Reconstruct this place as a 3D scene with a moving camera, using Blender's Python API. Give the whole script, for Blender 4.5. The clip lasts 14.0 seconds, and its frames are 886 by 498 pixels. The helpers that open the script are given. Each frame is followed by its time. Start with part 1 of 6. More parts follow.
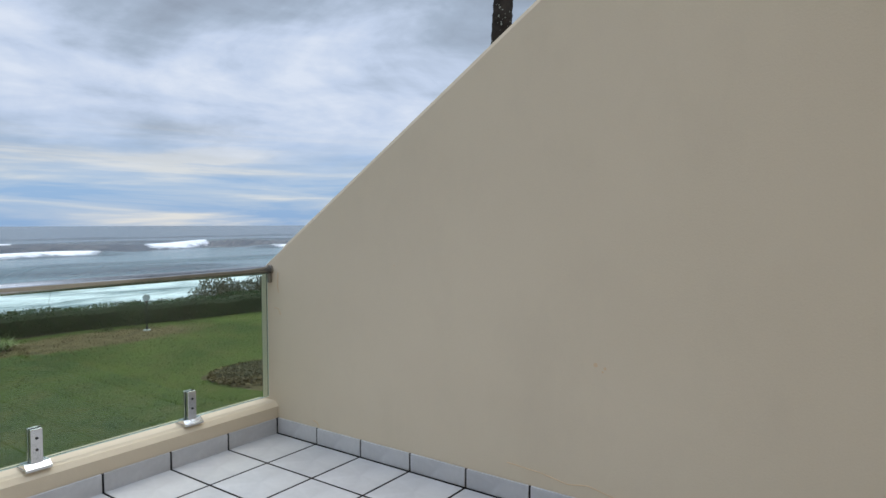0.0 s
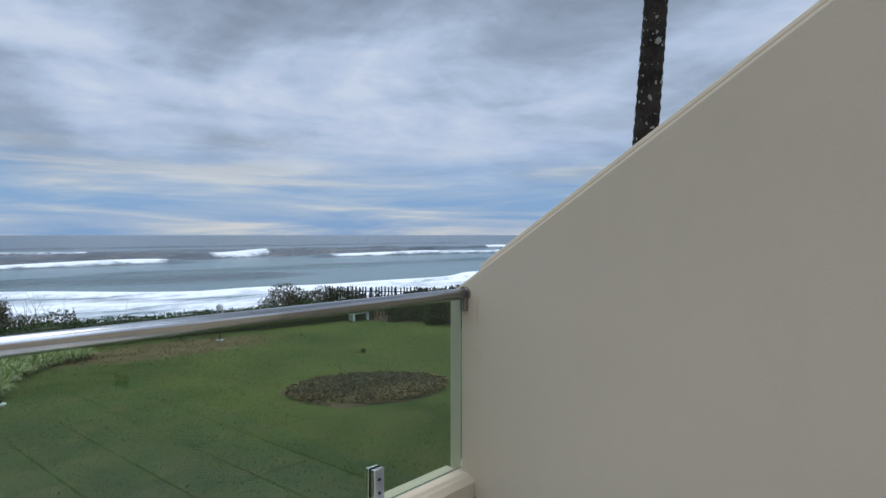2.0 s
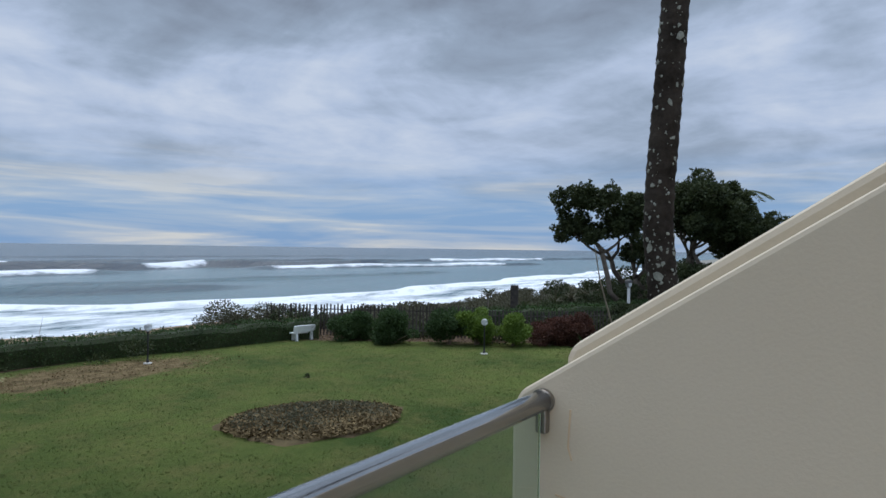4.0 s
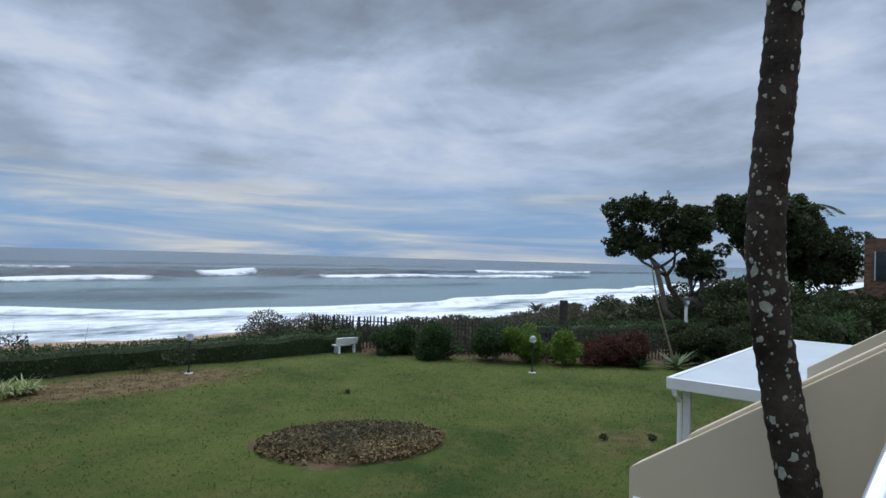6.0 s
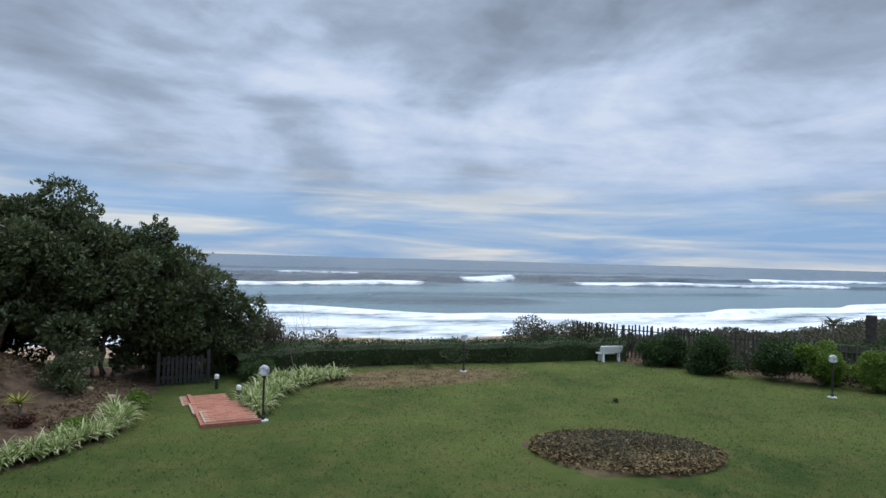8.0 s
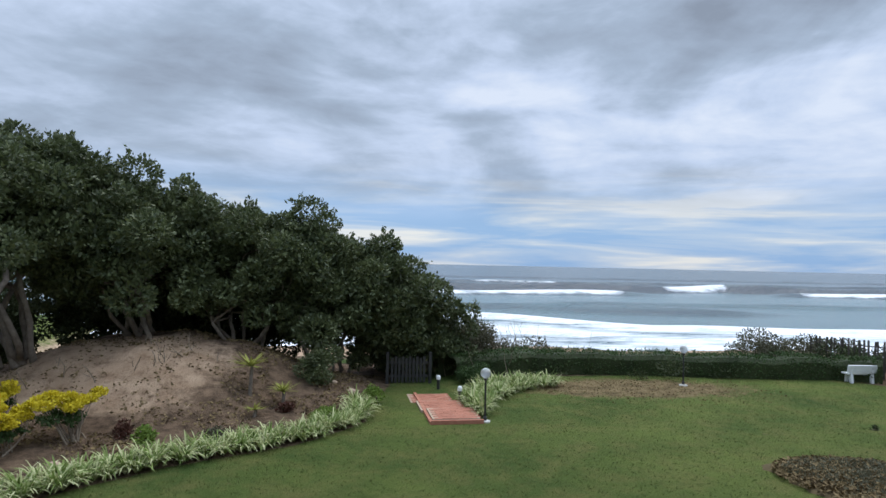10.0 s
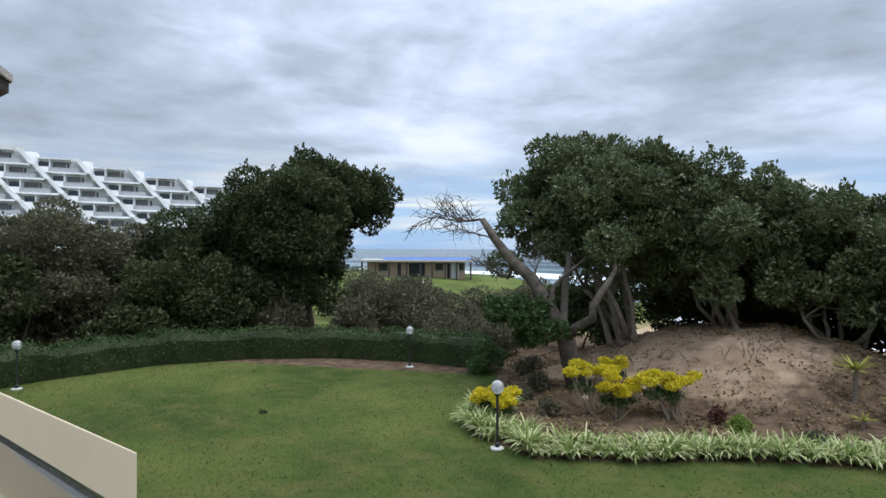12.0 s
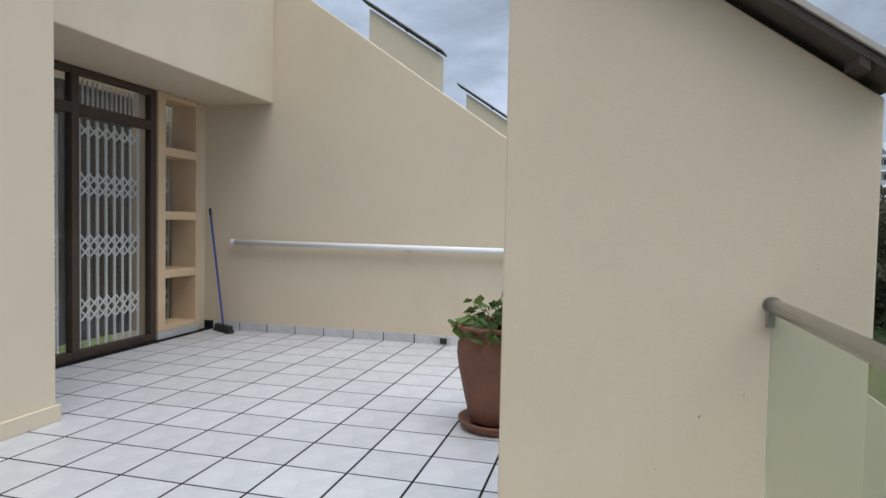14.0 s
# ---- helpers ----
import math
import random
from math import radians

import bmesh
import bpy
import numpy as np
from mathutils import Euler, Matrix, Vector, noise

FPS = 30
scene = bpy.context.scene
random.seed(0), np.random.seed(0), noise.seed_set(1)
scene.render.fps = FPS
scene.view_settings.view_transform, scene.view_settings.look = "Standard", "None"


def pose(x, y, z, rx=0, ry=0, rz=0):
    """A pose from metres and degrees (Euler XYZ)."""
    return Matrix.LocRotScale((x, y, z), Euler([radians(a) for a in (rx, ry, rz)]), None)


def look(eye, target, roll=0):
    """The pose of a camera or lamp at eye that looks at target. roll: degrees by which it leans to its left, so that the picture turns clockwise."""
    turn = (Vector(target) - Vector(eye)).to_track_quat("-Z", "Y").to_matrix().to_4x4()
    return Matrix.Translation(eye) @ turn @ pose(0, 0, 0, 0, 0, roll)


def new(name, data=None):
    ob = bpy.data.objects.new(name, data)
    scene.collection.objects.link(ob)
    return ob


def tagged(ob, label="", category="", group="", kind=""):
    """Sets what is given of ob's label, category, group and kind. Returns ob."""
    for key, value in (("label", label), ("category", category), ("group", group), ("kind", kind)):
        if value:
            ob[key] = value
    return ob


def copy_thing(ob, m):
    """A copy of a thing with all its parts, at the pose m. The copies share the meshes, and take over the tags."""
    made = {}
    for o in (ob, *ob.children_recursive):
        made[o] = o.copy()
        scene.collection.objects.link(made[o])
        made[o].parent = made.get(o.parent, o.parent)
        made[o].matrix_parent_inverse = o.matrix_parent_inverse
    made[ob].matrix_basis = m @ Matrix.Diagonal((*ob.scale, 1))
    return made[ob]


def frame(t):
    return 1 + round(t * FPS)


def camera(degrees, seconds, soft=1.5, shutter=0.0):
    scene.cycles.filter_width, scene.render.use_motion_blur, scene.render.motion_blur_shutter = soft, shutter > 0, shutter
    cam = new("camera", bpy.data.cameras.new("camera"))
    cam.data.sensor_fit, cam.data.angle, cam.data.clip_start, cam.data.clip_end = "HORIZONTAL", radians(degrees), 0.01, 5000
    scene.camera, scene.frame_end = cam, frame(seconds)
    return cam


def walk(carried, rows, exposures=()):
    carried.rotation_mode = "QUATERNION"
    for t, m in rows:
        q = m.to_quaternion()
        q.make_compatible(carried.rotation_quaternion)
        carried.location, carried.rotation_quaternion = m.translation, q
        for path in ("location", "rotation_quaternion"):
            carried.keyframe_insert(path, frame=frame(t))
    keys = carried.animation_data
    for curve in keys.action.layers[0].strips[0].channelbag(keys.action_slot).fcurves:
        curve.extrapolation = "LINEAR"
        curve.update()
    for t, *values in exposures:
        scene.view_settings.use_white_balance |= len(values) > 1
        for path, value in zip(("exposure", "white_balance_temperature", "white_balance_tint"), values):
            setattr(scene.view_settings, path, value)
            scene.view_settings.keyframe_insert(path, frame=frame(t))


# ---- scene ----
cam = camera(70.8, 14.0)
PATH = [
    (0, (-2.392, -2.918, 1.229), (-0.768, -1.753, 1.148), -0.2),
    (0.5, (-2.364, -2.621, 1.226), (-0.809, -1.364, 1.16), -0.1),
    (1, (-2.315, -2.296, 1.227), (-0.792, -1.0, 1.183), 0),
    (1.5, (-2.254, -1.967, 1.231), (-0.744, -0.657, 1.188), 0.1),
    (2, (-2.106, -1.623, 1.219), (-0.588, -0.322, 1.171), 0),
    (2.5, (-1.969, -1.322, 1.243), (-0.411, -0.069, 1.194), 0),
    (3, (-1.798, -1.051, 1.267), (-0.206, 0.158, 1.221), 0.1),
    (5.3, (-0.7429, -0.222, 1.387), (0.9089, 0.9053, 1.415), 1.31),
    (5.5, (-0.671, -0.169, 1.384), (0.9634, 0.9834, 1.4133), 1.59),
    (6, (-0.6763, -0.058, 1.38), (0.8627, 1.219, 1.4088), 1.64),
    (6.5, (-0.7838, 0.015, 1.376), (0.6132, 1.4461, 1.3973), 1.72),
    (7, (-0.8601, 0.015, 1.366), (0.3691, 1.5925, 1.3867), 1.75),
    (7.5, (-0.949, 0.015, 1.358), (0.1021, 1.7164, 1.3833), 1.69),
    (9.8, (-1.5903, 0.015, 1.263), (-1.1569, 1.9668, 1.3079), 1.23),
    (10, (-1.6554, 0.015, 1.261), (-1.3268, 1.9872, 1.3065), 1.25),
    (10.5, (-1.8123, 0.015, 1.257), (-1.8255, 2.0145, 1.2959), 1.15),
    (11, (-1.9591, 0.015, 1.252), (-2.4159, 1.962, 1.2719), 0.78),
    (11.5, (-2.0472, -0.083, 1.244), (-2.936, 1.7087, 1.2492), 0.6),
    (12, (-2.0557, -0.201, 1.238), (-3.3275, 1.3426, 1.2348), 0.27),
    (12.5, (-2.0551, -0.317, 1.229), (-3.6817, 0.8466, 1.2103), 0.3),
    (13, (-2.04, -0.409, 1.227), (-3.9363, 0.225, 1.1802), 0.72),
    (13.5, (-1.9988, -0.462, 1.22), (-3.9961, -0.3897, 1.1447), 1.4),
    (14, (-1.9283, -0.497, 1.213), (-3.863, -0.9974, 1.1315), 1.2),
]
EXPOSURES = [(0, 0.13, 6700, 10), (0.5, 0.0, 6550, 10), (1, -0.13, 6400, 10), (3, -0.14, 6350, 10), (5.5, -0.18, 6420, 10), (7.5, -0.04, 6420, 10), (10, 0.20, 6520, 10), (10.5, 0.28, 6550, 10), (11, 0.50, 6850, 10), (11.6, 0.50, 6850, 10), (12.5, 0.35, 6650, 10), (13.5, 0.17, 6620, 10), (14, 0.20, 6750, 10)]
walk(cam, [(t, look(eye, target, roll)) for t, eye, target, roll in PATH], EXPOSURES)

# ---- world and sun ----
GROUND = -2.79
SEA = -8.0
T = 1 / 3

world = bpy.data.worlds.new("sky")
scene.world = world
world.use_nodes = True


def nodes_of(tree):
    """A small node-building closure."""
    def make(kind, **kw):
        n = tree.nodes.new(kind)
        for k, v in kw.items():
            if k in n.inputs:
                n.inputs[k].default_value = v
        return n
    return make


def build_sky():
    tree = world.node_tree
    mk, ln = nodes_of(tree), tree.links.new
    bg = tree.nodes["Background"]
    coord = mk("ShaderNodeTexCoord")
    sep = mk("ShaderNodeSeparateXYZ")
    ln(coord.outputs["Generated"], sep.inputs[0])
    up = mk("ShaderNodeMath"); up.operation = "MAXIMUM"; up.inputs[1].default_value = 0.0
    ln(sep.outputs["Z"], up.inputs[0])
    lift = mk("ShaderNodeMath"); lift.operation = "ADD"; lift.inputs[1].default_value = 0.16
    ln(up.outputs[0], lift.inputs[0])
    layer = mk("ShaderNodeMath"); layer.operation = "LOGARITHM"; layer.inputs[1].default_value = 2.718
    ln(lift.outputs[0], layer.inputs[0])
    flat = mk("ShaderNodeCombineXYZ")
    ln(sep.outputs["X"], flat.inputs["X"]); ln(sep.outputs["Y"], flat.inputs["Y"]); ln(layer.outputs[0], flat.inputs["Z"])
    turn = mk("ShaderNodeMapping")
    turn.inputs["Scale"].default_value = (2.0, 2.0, 1.75)
    turn.inputs["Rotation"].default_value = (radians(4), radians(-3), 0)
    turn.inputs["Location"].default_value = (2.3, 0.6, 1.2)
    ln(flat.outputs[0], turn.inputs["Vector"])
    big = mk("ShaderNodeTexNoise", Scale=1.25, Detail=9.0, Roughness=0.52, Distortion=0.5)
    ln(turn.outputs[0], big.inputs["Vector"])
    fine = mk("ShaderNodeMapping"); fine.inputs["Scale"].default_value = (1.0, 1.0, 1.5)
    ln(turn.outputs[0], fine.inputs["Vector"])
    wisp = mk("ShaderNodeTexNoise", Scale=3.1, Detail=8.0, Roughness=0.58, Distortion=0.3)
    ln(fine.outputs[0], wisp.inputs["Vector"])
    both = mk("ShaderNodeMix"); both.inputs[0].default_value = 0.3
    ln(big.outputs["Fac"], both.inputs[2]); ln(wisp.outputs["Fac"], both.inputs[3])
    ramp = mk("ShaderNodeValToRGB")
    e = ramp.color_ramp.elements
    e[0].position, e[0].color = 0.34, (0.235, 0.285, 0.37, 1)
    e[1].position, e[1].color = 0.64, (0.62, 0.70, 0.84, 1)
    m = e.new(0.47); m.color = (0.345, 0.43, 0.56, 1)
    m = e.new(0.56); m.color = (0.49, 0.59, 0.77, 1)
    ln(both.outputs[0], ramp.inputs["Fac"])
    # low clear strip above the sea, where blue sky shows between cloud bars
    sky = mk("ShaderNodeTexSky"); sky.sky_type = "NISHITA"; sky.sun_disc = False
    sky.sun_elevation, sky.sun_rotation = radians(48), radians(150)
    dim = mk("ShaderNodeMix"); dim.data_type = "RGBA"; dim.blend_type = "MULTIPLY"; dim.inputs[0].default_value = 1.0
    dim.inputs[7].default_value = (0.075, 0.075, 0.075, 1)
    ln(sky.outputs[0], dim.inputs[6])
    bars = mk("ShaderNodeMapping"); bars.inputs["Scale"].default_value = (2.2, 2.2, 26)
    ln(coord.outputs["Generated"], bars.inputs["Vector"])
    bn = mk("ShaderNodeTexNoise", Scale=1.3, Detail=6.0, Roughness=0.55, Distortion=0.4)
    ln(bars.outputs[0], bn.inputs["Vector"])
    bar_ramp = mk("ShaderNodeValToRGB")
    e = bar_ramp.color_ramp.elements
    e[0].position, e[0].color = 0.40, (0.25, 0.45, 0.78, 1)
    e[1].position, e[1].color = 0.64, (0.80, 0.82, 0.84, 1)
    m = e.new(0.52); m.color = (0.44, 0.58, 0.80, 1)
    ln(bn.outputs["Fac"], bar_ramp.inputs["Fac"])
    low = mk("ShaderNodeMix"); low.data_type = "RGBA"; low.inputs[0].default_value = 0.75
    ln(dim.outputs[2], low.inputs[6]); ln(bar_ramp.outputs[0], low.inputs[7])
    height = mk("ShaderNodeMapRange"); height.interpolation_type = "SMOOTHSTEP"
    height.inputs["From Min"].default_value, height.inputs["From Max"].default_value = 0.04, 0.17
    ln(sep.outputs["Z"], height.inputs["Value"])
    mix = mk("ShaderNodeMix"); mix.data_type = "RGBA"
    ln(height.outputs[0], mix.inputs[0]); ln(low.outputs[2], mix.inputs[6]); ln(ramp.outputs[0], mix.inputs[7])
    # an overcast sky is brightest overhead
    zen = mk("ShaderNodeMapRange"); zen.interpolation_type = "SMOOTHSTEP"
    zen.inputs["From Min"].default_value, zen.inputs["From Max"].default_value = 0.38, 1.0
    zen.inputs["To Min"].default_value, zen.inputs["To Max"].default_value = 1.0, 3.5
    ln(sep.outputs["Z"], zen.inputs["Value"])
    ln(mix.outputs[2], bg.inputs["Color"]); ln(zen.outputs[0], bg.inputs["Strength"])


build_sky()
sun_data = bpy.data.lights.new("sun", "SUN")
sun_data.energy, sun_data.angle, sun_data.color = 1.5, radians(50), (1.0, 0.95, 0.87)
sun = new("sun", sun_data)
sun.matrix_world = look((11, 20, 40), (0, 8, 0))

# ---- materials ----


def material(name, a, b, rough=0.7, scale=3.0, bump=0.2, fine=60.0, metal=0.0, spread=0.25, spec=0.5, rand=0.0, stain=None):
    """Two-tone noise at a broad and a fine scale, with a fine relief. rand: tone change from object to object."""
    m = bpy.data.materials.new(name)
    m.use_nodes = True
    tree = m.node_tree
    mk, ln = nodes_of(tree), tree.links.new
    p = tree.nodes["Principled BSDF"]
    coord = mk("ShaderNodeTexCoord")
    vec = coord.outputs["Object"]
    n1 = mk("ShaderNodeTexNoise", Scale=scale, Detail=6.0, Roughness=0.6)
    n2 = mk("ShaderNodeTexNoise", Scale=fine, Detail=4.0, Roughness=0.6)
    ln(vec, n1.inputs["Vector"]); ln(vec, n2.inputs["Vector"])
    sharp = mk("ShaderNodeMapRange")
    sharp.inputs["From Min"].default_value, sharp.inputs["From Max"].default_value = 0.5 - spread, 0.5 + spread
    add = mk("ShaderNodeMath"); add.operation = "MULTIPLY_ADD"; add.inputs[1].default_value = 0.35
    sub = mk("ShaderNodeMath"); sub.operation = "SUBTRACT"; sub.inputs[1].default_value = 0.175
    ln(n2.outputs["Fac"], add.inputs[0]); ln(n1.outputs["Fac"], add.inputs[2]); ln(add.outputs[0], sub.inputs[0]); ln(sub.outputs[0], sharp.inputs["Value"])
    mix = mk("ShaderNodeMix"); mix.data_type = "RGBA"
    mix.inputs[6].default_value, mix.inputs[7].default_value = (*a, 1), (*b, 1)
    ln(sharp.outputs[0], mix.inputs[0])
    out = mix.outputs[2]
    if stain:
        st = mk("ShaderNodeMapping"); st.inputs["Scale"].default_value = (0.9, 0.9, 0.5)
        ln(vec, st.inputs["Vector"])
        sn = mk("ShaderNodeTexNoise", Scale=2.2, Detail=5.0, Roughness=0.65)
        ln(st.outputs[0], sn.inputs["Vector"])
        sr = mk("ShaderNodeMapRange"); sr.inputs["From Min"].default_value, sr.inputs["From Max"].default_value = 0.52, 0.78
        sr.inputs["To Max"].default_value = 0.3
        ln(sn.outputs["Fac"], sr.inputs["Value"])
        sm = mk("ShaderNodeMix"); sm.data_type = "RGBA"; sm.inputs[7].default_value = (*stain, 1)
        ln(sr.outputs[0], sm.inputs[0]); ln(out, sm.inputs[6])
        out = sm.outputs[2]
    if rand:
        info = mk("ShaderNodeObjectInfo")
        hsv = mk("ShaderNodeHueSaturation")
        mr = mk("ShaderNodeMapRange"); mr.inputs["To Min"].default_value, mr.inputs["To Max"].default_value = 1 - rand, 1 + rand
        ln(info.outputs["Random"], mr.inputs["Value"]); ln(mr.outputs[0], hsv.inputs["Value"]); ln(out, hsv.inputs["Color"])
        out = hsv.outputs[0]
    ln(out, p.inputs["Base Color"])
    p.inputs["Roughness"].default_value, p.inputs["Metallic"].default_value = rough, metal
    p.inputs["Specular IOR Level"].default_value = spec
    if bump:
        bp = mk("ShaderNodeBump", Strength=bump, Distance=0.01)
        ln(n2.outputs["Fac"], bp.inputs["Height"]); ln(bp.outputs[0], p.inputs["Normal"])
    return m


def leaf_material(name, a, b, rough=0.6, trans=0.25, spec=0.22):
    """Leaves that differ one by one, with a little light passing through them."""
    m = bpy.data.materials.new(name)
    m.use_nodes = True
    tree = m.node_tree
    mk, ln = nodes_of(tree), tree.links.new
    p = tree.nodes["Principled BSDF"]
    geo = mk("ShaderNodeNewGeometry")
    coord = mk("ShaderNodeTexCoord")
    n = mk("ShaderNodeTexNoise", Scale=0.9, Detail=3.0)
    ln(coord.outputs["Object"], n.inputs["Vector"])
    avg = mk("ShaderNodeMath"); avg.operation = "MULTIPLY_ADD"; avg.inputs[1].default_value = 0.6
    off = mk("ShaderNodeMath"); off.operation = "MULTIPLY_ADD"; off.inputs[1].default_value = 1.0; off.inputs[2].default_value = -0.3
    ln(geo.outputs["Random Per Island"], avg.inputs[0]); ln(n.outputs["Fac"], off.inputs[0]); ln(off.outputs[0], avg.inputs[2])
    mix = mk("ShaderNodeMix"); mix.data_type = "RGBA"
    mix.inputs[6].default_value, mix.inputs[7].default_value = (*a, 1), (*b, 1)
    ln(avg.outputs[0], mix.inputs[0]); ln(mix.outputs[2], p.inputs["Base Color"])
    p.inputs["Roughness"].default_value, p.inputs["Specular IOR Level"].default_value = rough, spec
    tr = mk("ShaderNodeBsdfTranslucent")
    ln(mix.outputs[2], tr.inputs["Color"])
    ms = mk("ShaderNodeMixShader"); ms.inputs[0].default_value = trans
    ln(p.outputs[0], ms.inputs[1]); ln(tr.outputs[0], ms.inputs[2])
    ln(ms.outputs[0], tree.nodes["Material Output"].inputs["Surface"])
    return m


def glass_material(name, tint, rough=0.0):
    m = bpy.data.materials.new(name)
    m.use_nodes = True
    p = m.node_tree.nodes["Principled BSDF"]
    p.inputs["Base Color"].default_value = (*tint, 1)
    p.inputs["Roughness"].default_value, p.inputs["IOR"].default_value = rough, 1.45
    p.inputs["Transmission Weight"].default_value = 1.0
    return m


PLASTER = material("plaster", (0.60, 0.508, 0.378), (0.665, 0.568, 0.427), 0.85, 0.8, 0.10, 120, spread=0.3, spec=0.2, stain=(0.51, 0.435, 0.33))
PLASTER_TRIM = material("orange_plaster", (0.60, 0.44, 0.28), (0.66, 0.50, 0.33), 0.8, 2, 0.2, 80, spec=0.2)
TILE = material("ceramic_tile", (0.44, 0.438, 0.445), (0.56, 0.558, 0.565), 0.38, 5, 0.05, 30, spread=0.2, rand=0.06, stain=(0.47, 0.44, 0.40))
GROUT = material("dark_grout", (0.010, 0.010, 0.011), (0.024, 0.022, 0.02), 0.95, 8, 0.3, 90, spec=0.05)
STEEL = material("polished_steel", (0.60, 0.59, 0.57), (0.72, 0.71, 0.69), 0.16, 6, 0.03, 40, metal=1.0)
DARK_STEEL = material("stained_steel", (0.20, 0.18, 0.16), (0.40, 0.38, 0.35), 0.35, 14, 0.1, 60, metal=1.0)
RUBBER = material("black_rubber", (0.015, 0.015, 0.015), (0.03, 0.03, 0.03), 0.7, 8, 0.1, 60)
GLASS = glass_material("green_glass", (0.70, 0.83, 0.75))
CLEAR_GLASS = glass_material("clear_glass", (0.93, 0.95, 0.94))
GLASS_EDGE = material("glass_edge", (0.42, 0.55, 0.47), (0.55, 0.66, 0.58), 0.2, 5, 0.0, 20, spec=0.6)
BLACK_PAINT = material("black_paint", (0.012, 0.012, 0.013), (0.03, 0.03, 0.03), 0.5, 10, 0.15, 70)
WHITE_PAINT = material("white_paint", (0.72, 0.73, 0.73), (0.82, 0.82, 0.82), 0.5, 3, 0.1, 60, spec=0.4)
WHITE_SHEET = material("white_sheet", (0.46, 0.51, 0.54), (0.56, 0.61, 0.63), 0.4, 1.2, 0.08, 20, spec=0.4)
CONCRETE = material("pale_concrete", (0.40, 0.39, 0.36), (0.56, 0.55, 0.51), 0.85, 4, 0.4, 60)
DARK_ROOF = material("dark_fascia", (0.035, 0.028, 0.024), (0.07, 0.055, 0.045), 0.7, 3, 0.25, 40)
LIGHT_EDGE = material("grey_roof_edge", (0.33, 0.30, 0.27), (0.45, 0.42, 0.38), 0.7, 3, 0.2, 40)
TERRACOTTA = material("terracotta", (0.14, 0.06, 0.036), (0.225, 0.10, 0.062), 0.75, 4, 0.25, 50, stain=(0.11, 0.052, 0.035))
BARK = material("palm_bark", (0.018, 0.014, 0.011), (0.062, 0.049, 0.04), 0.95, 3.5, 0.9, 30, spread=0.2, spec=0.1)
LICHEN = material("lichen", (0.20, 0.20, 0.17), (0.38, 0.38, 0.33), 0.95, 20, 0.4, 80, spec=0.1)
WOOD = material("grey_bark", (0.11, 0.09, 0.07), (0.24, 0.20, 0.16), 0.95, 5, 0.8, 40, spec=0.1)
PALE_WOOD = material("bleached_wood", (0.040, 0.033, 0.027), (0.155, 0.13, 0.105), 0.95, 5, 0.6, 40, spec=0.1)
FENCE_WOOD = material("weathered_wood", (0.045, 0.04, 0.035), (0.12, 0.105, 0.09), 0.95, 4, 0.5, 40, rand=0.25, spec=0.1)
BRICK_PAVE = material("red_paver", (0.30, 0.115, 0.075), (0.42, 0.19, 0.125), 0.85, 6, 0.4, 60, rand=0.12, spec=0.2)
HOUSE_BRICK = material("brown_brick", (0.17, 0.075, 0.045), (0.30, 0.15, 0.085), 0.9, 6, 0.3, 50, rand=0.35, spec=0.15)
STONE = material("sandstone", (0.33, 0.24, 0.17), (0.45, 0.34, 0.25), 0.95, 6, 0.6, 30, spec=0.1)
DARK_GLASS = material("dark_window", (0.02, 0.024, 0.03), (0.05, 0.056, 0.065), 0.08, 2, 0.0, 20, spec=0.6)
GLOBE = glass_material("frosted_globe", (0.92, 0.93, 0.93), 0.35)
BLUE = material("blue_plastic", (0.03, 0.05, 0.22), (0.05, 0.08, 0.30), 0.45, 5, 0.1, 40)
BLUE_ROOF = material("blue_roof", (0.02, 0.09, 0.36), (0.04, 0.14, 0.45), 0.5, 3, 0.1, 30)
TIMBER = material("brown_timber", (0.035, 0.022, 0.016), (0.07, 0.045, 0.032), 0.55, 4, 0.2, 50)
# curtain grey is lowered so its colour carries the dimness of the room
CURTAIN = material("dimmed_curtain", (0.05, 0.05, 0.052), (0.12, 0.12, 0.125), 0.9, 3, 0.2, 30, spec=0.1)

LEAF_TREE = leaf_material("tree_leaf", (0.022, 0.037, 0.013), (0.15, 0.175, 0.075), 0.5, 0.25, 0.35)
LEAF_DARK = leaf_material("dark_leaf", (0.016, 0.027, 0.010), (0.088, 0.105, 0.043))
LEAF_GREY = leaf_material("scrub_leaf", (0.06, 0.062, 0.036), (0.155, 0.145, 0.09))
LEAF_HEDGE = leaf_material("hedge_leaf", (0.028, 0.052, 0.018), (0.075, 0.125, 0.04))
LEAF_LIME = leaf_material("lime_leaf", (0.085, 0.15, 0.025), (0.20, 0.28, 0.05))
LEAF_RED = leaf_material("copper_leaf", (0.06, 0.028, 0.02), (0.14, 0.06, 0.04))
LEAF_YELLOW = leaf_material("yellow_leaf", (0.42, 0.34, 0.015), (0.72, 0.60, 0.04))
LEAF_CREAM = leaf_material("cream_blade", (0.36, 0.39, 0.17), (0.62, 0.62, 0.36))
LEAF_BLADE = leaf_material("green_blade", (0.10, 0.16, 0.035), (0.25, 0.32, 0.09))
LEAF_LITTER = leaf_material("leaf_litter", (0.07, 0.047, 0.024), (0.27, 0.20, 0.10), 0.9, 0.0, 0.1)
LEAF_POT = leaf_material("pot_leaf", (0.035, 0.075, 0.02), (0.15, 0.22, 0.06))
TWIG = material("dry_twig", (0.17, 0.13, 0.095), (0.29, 0.24, 0.18), 0.95, 6, 0.3, 40, spec=0.1)

# ---- mesh helpers ----


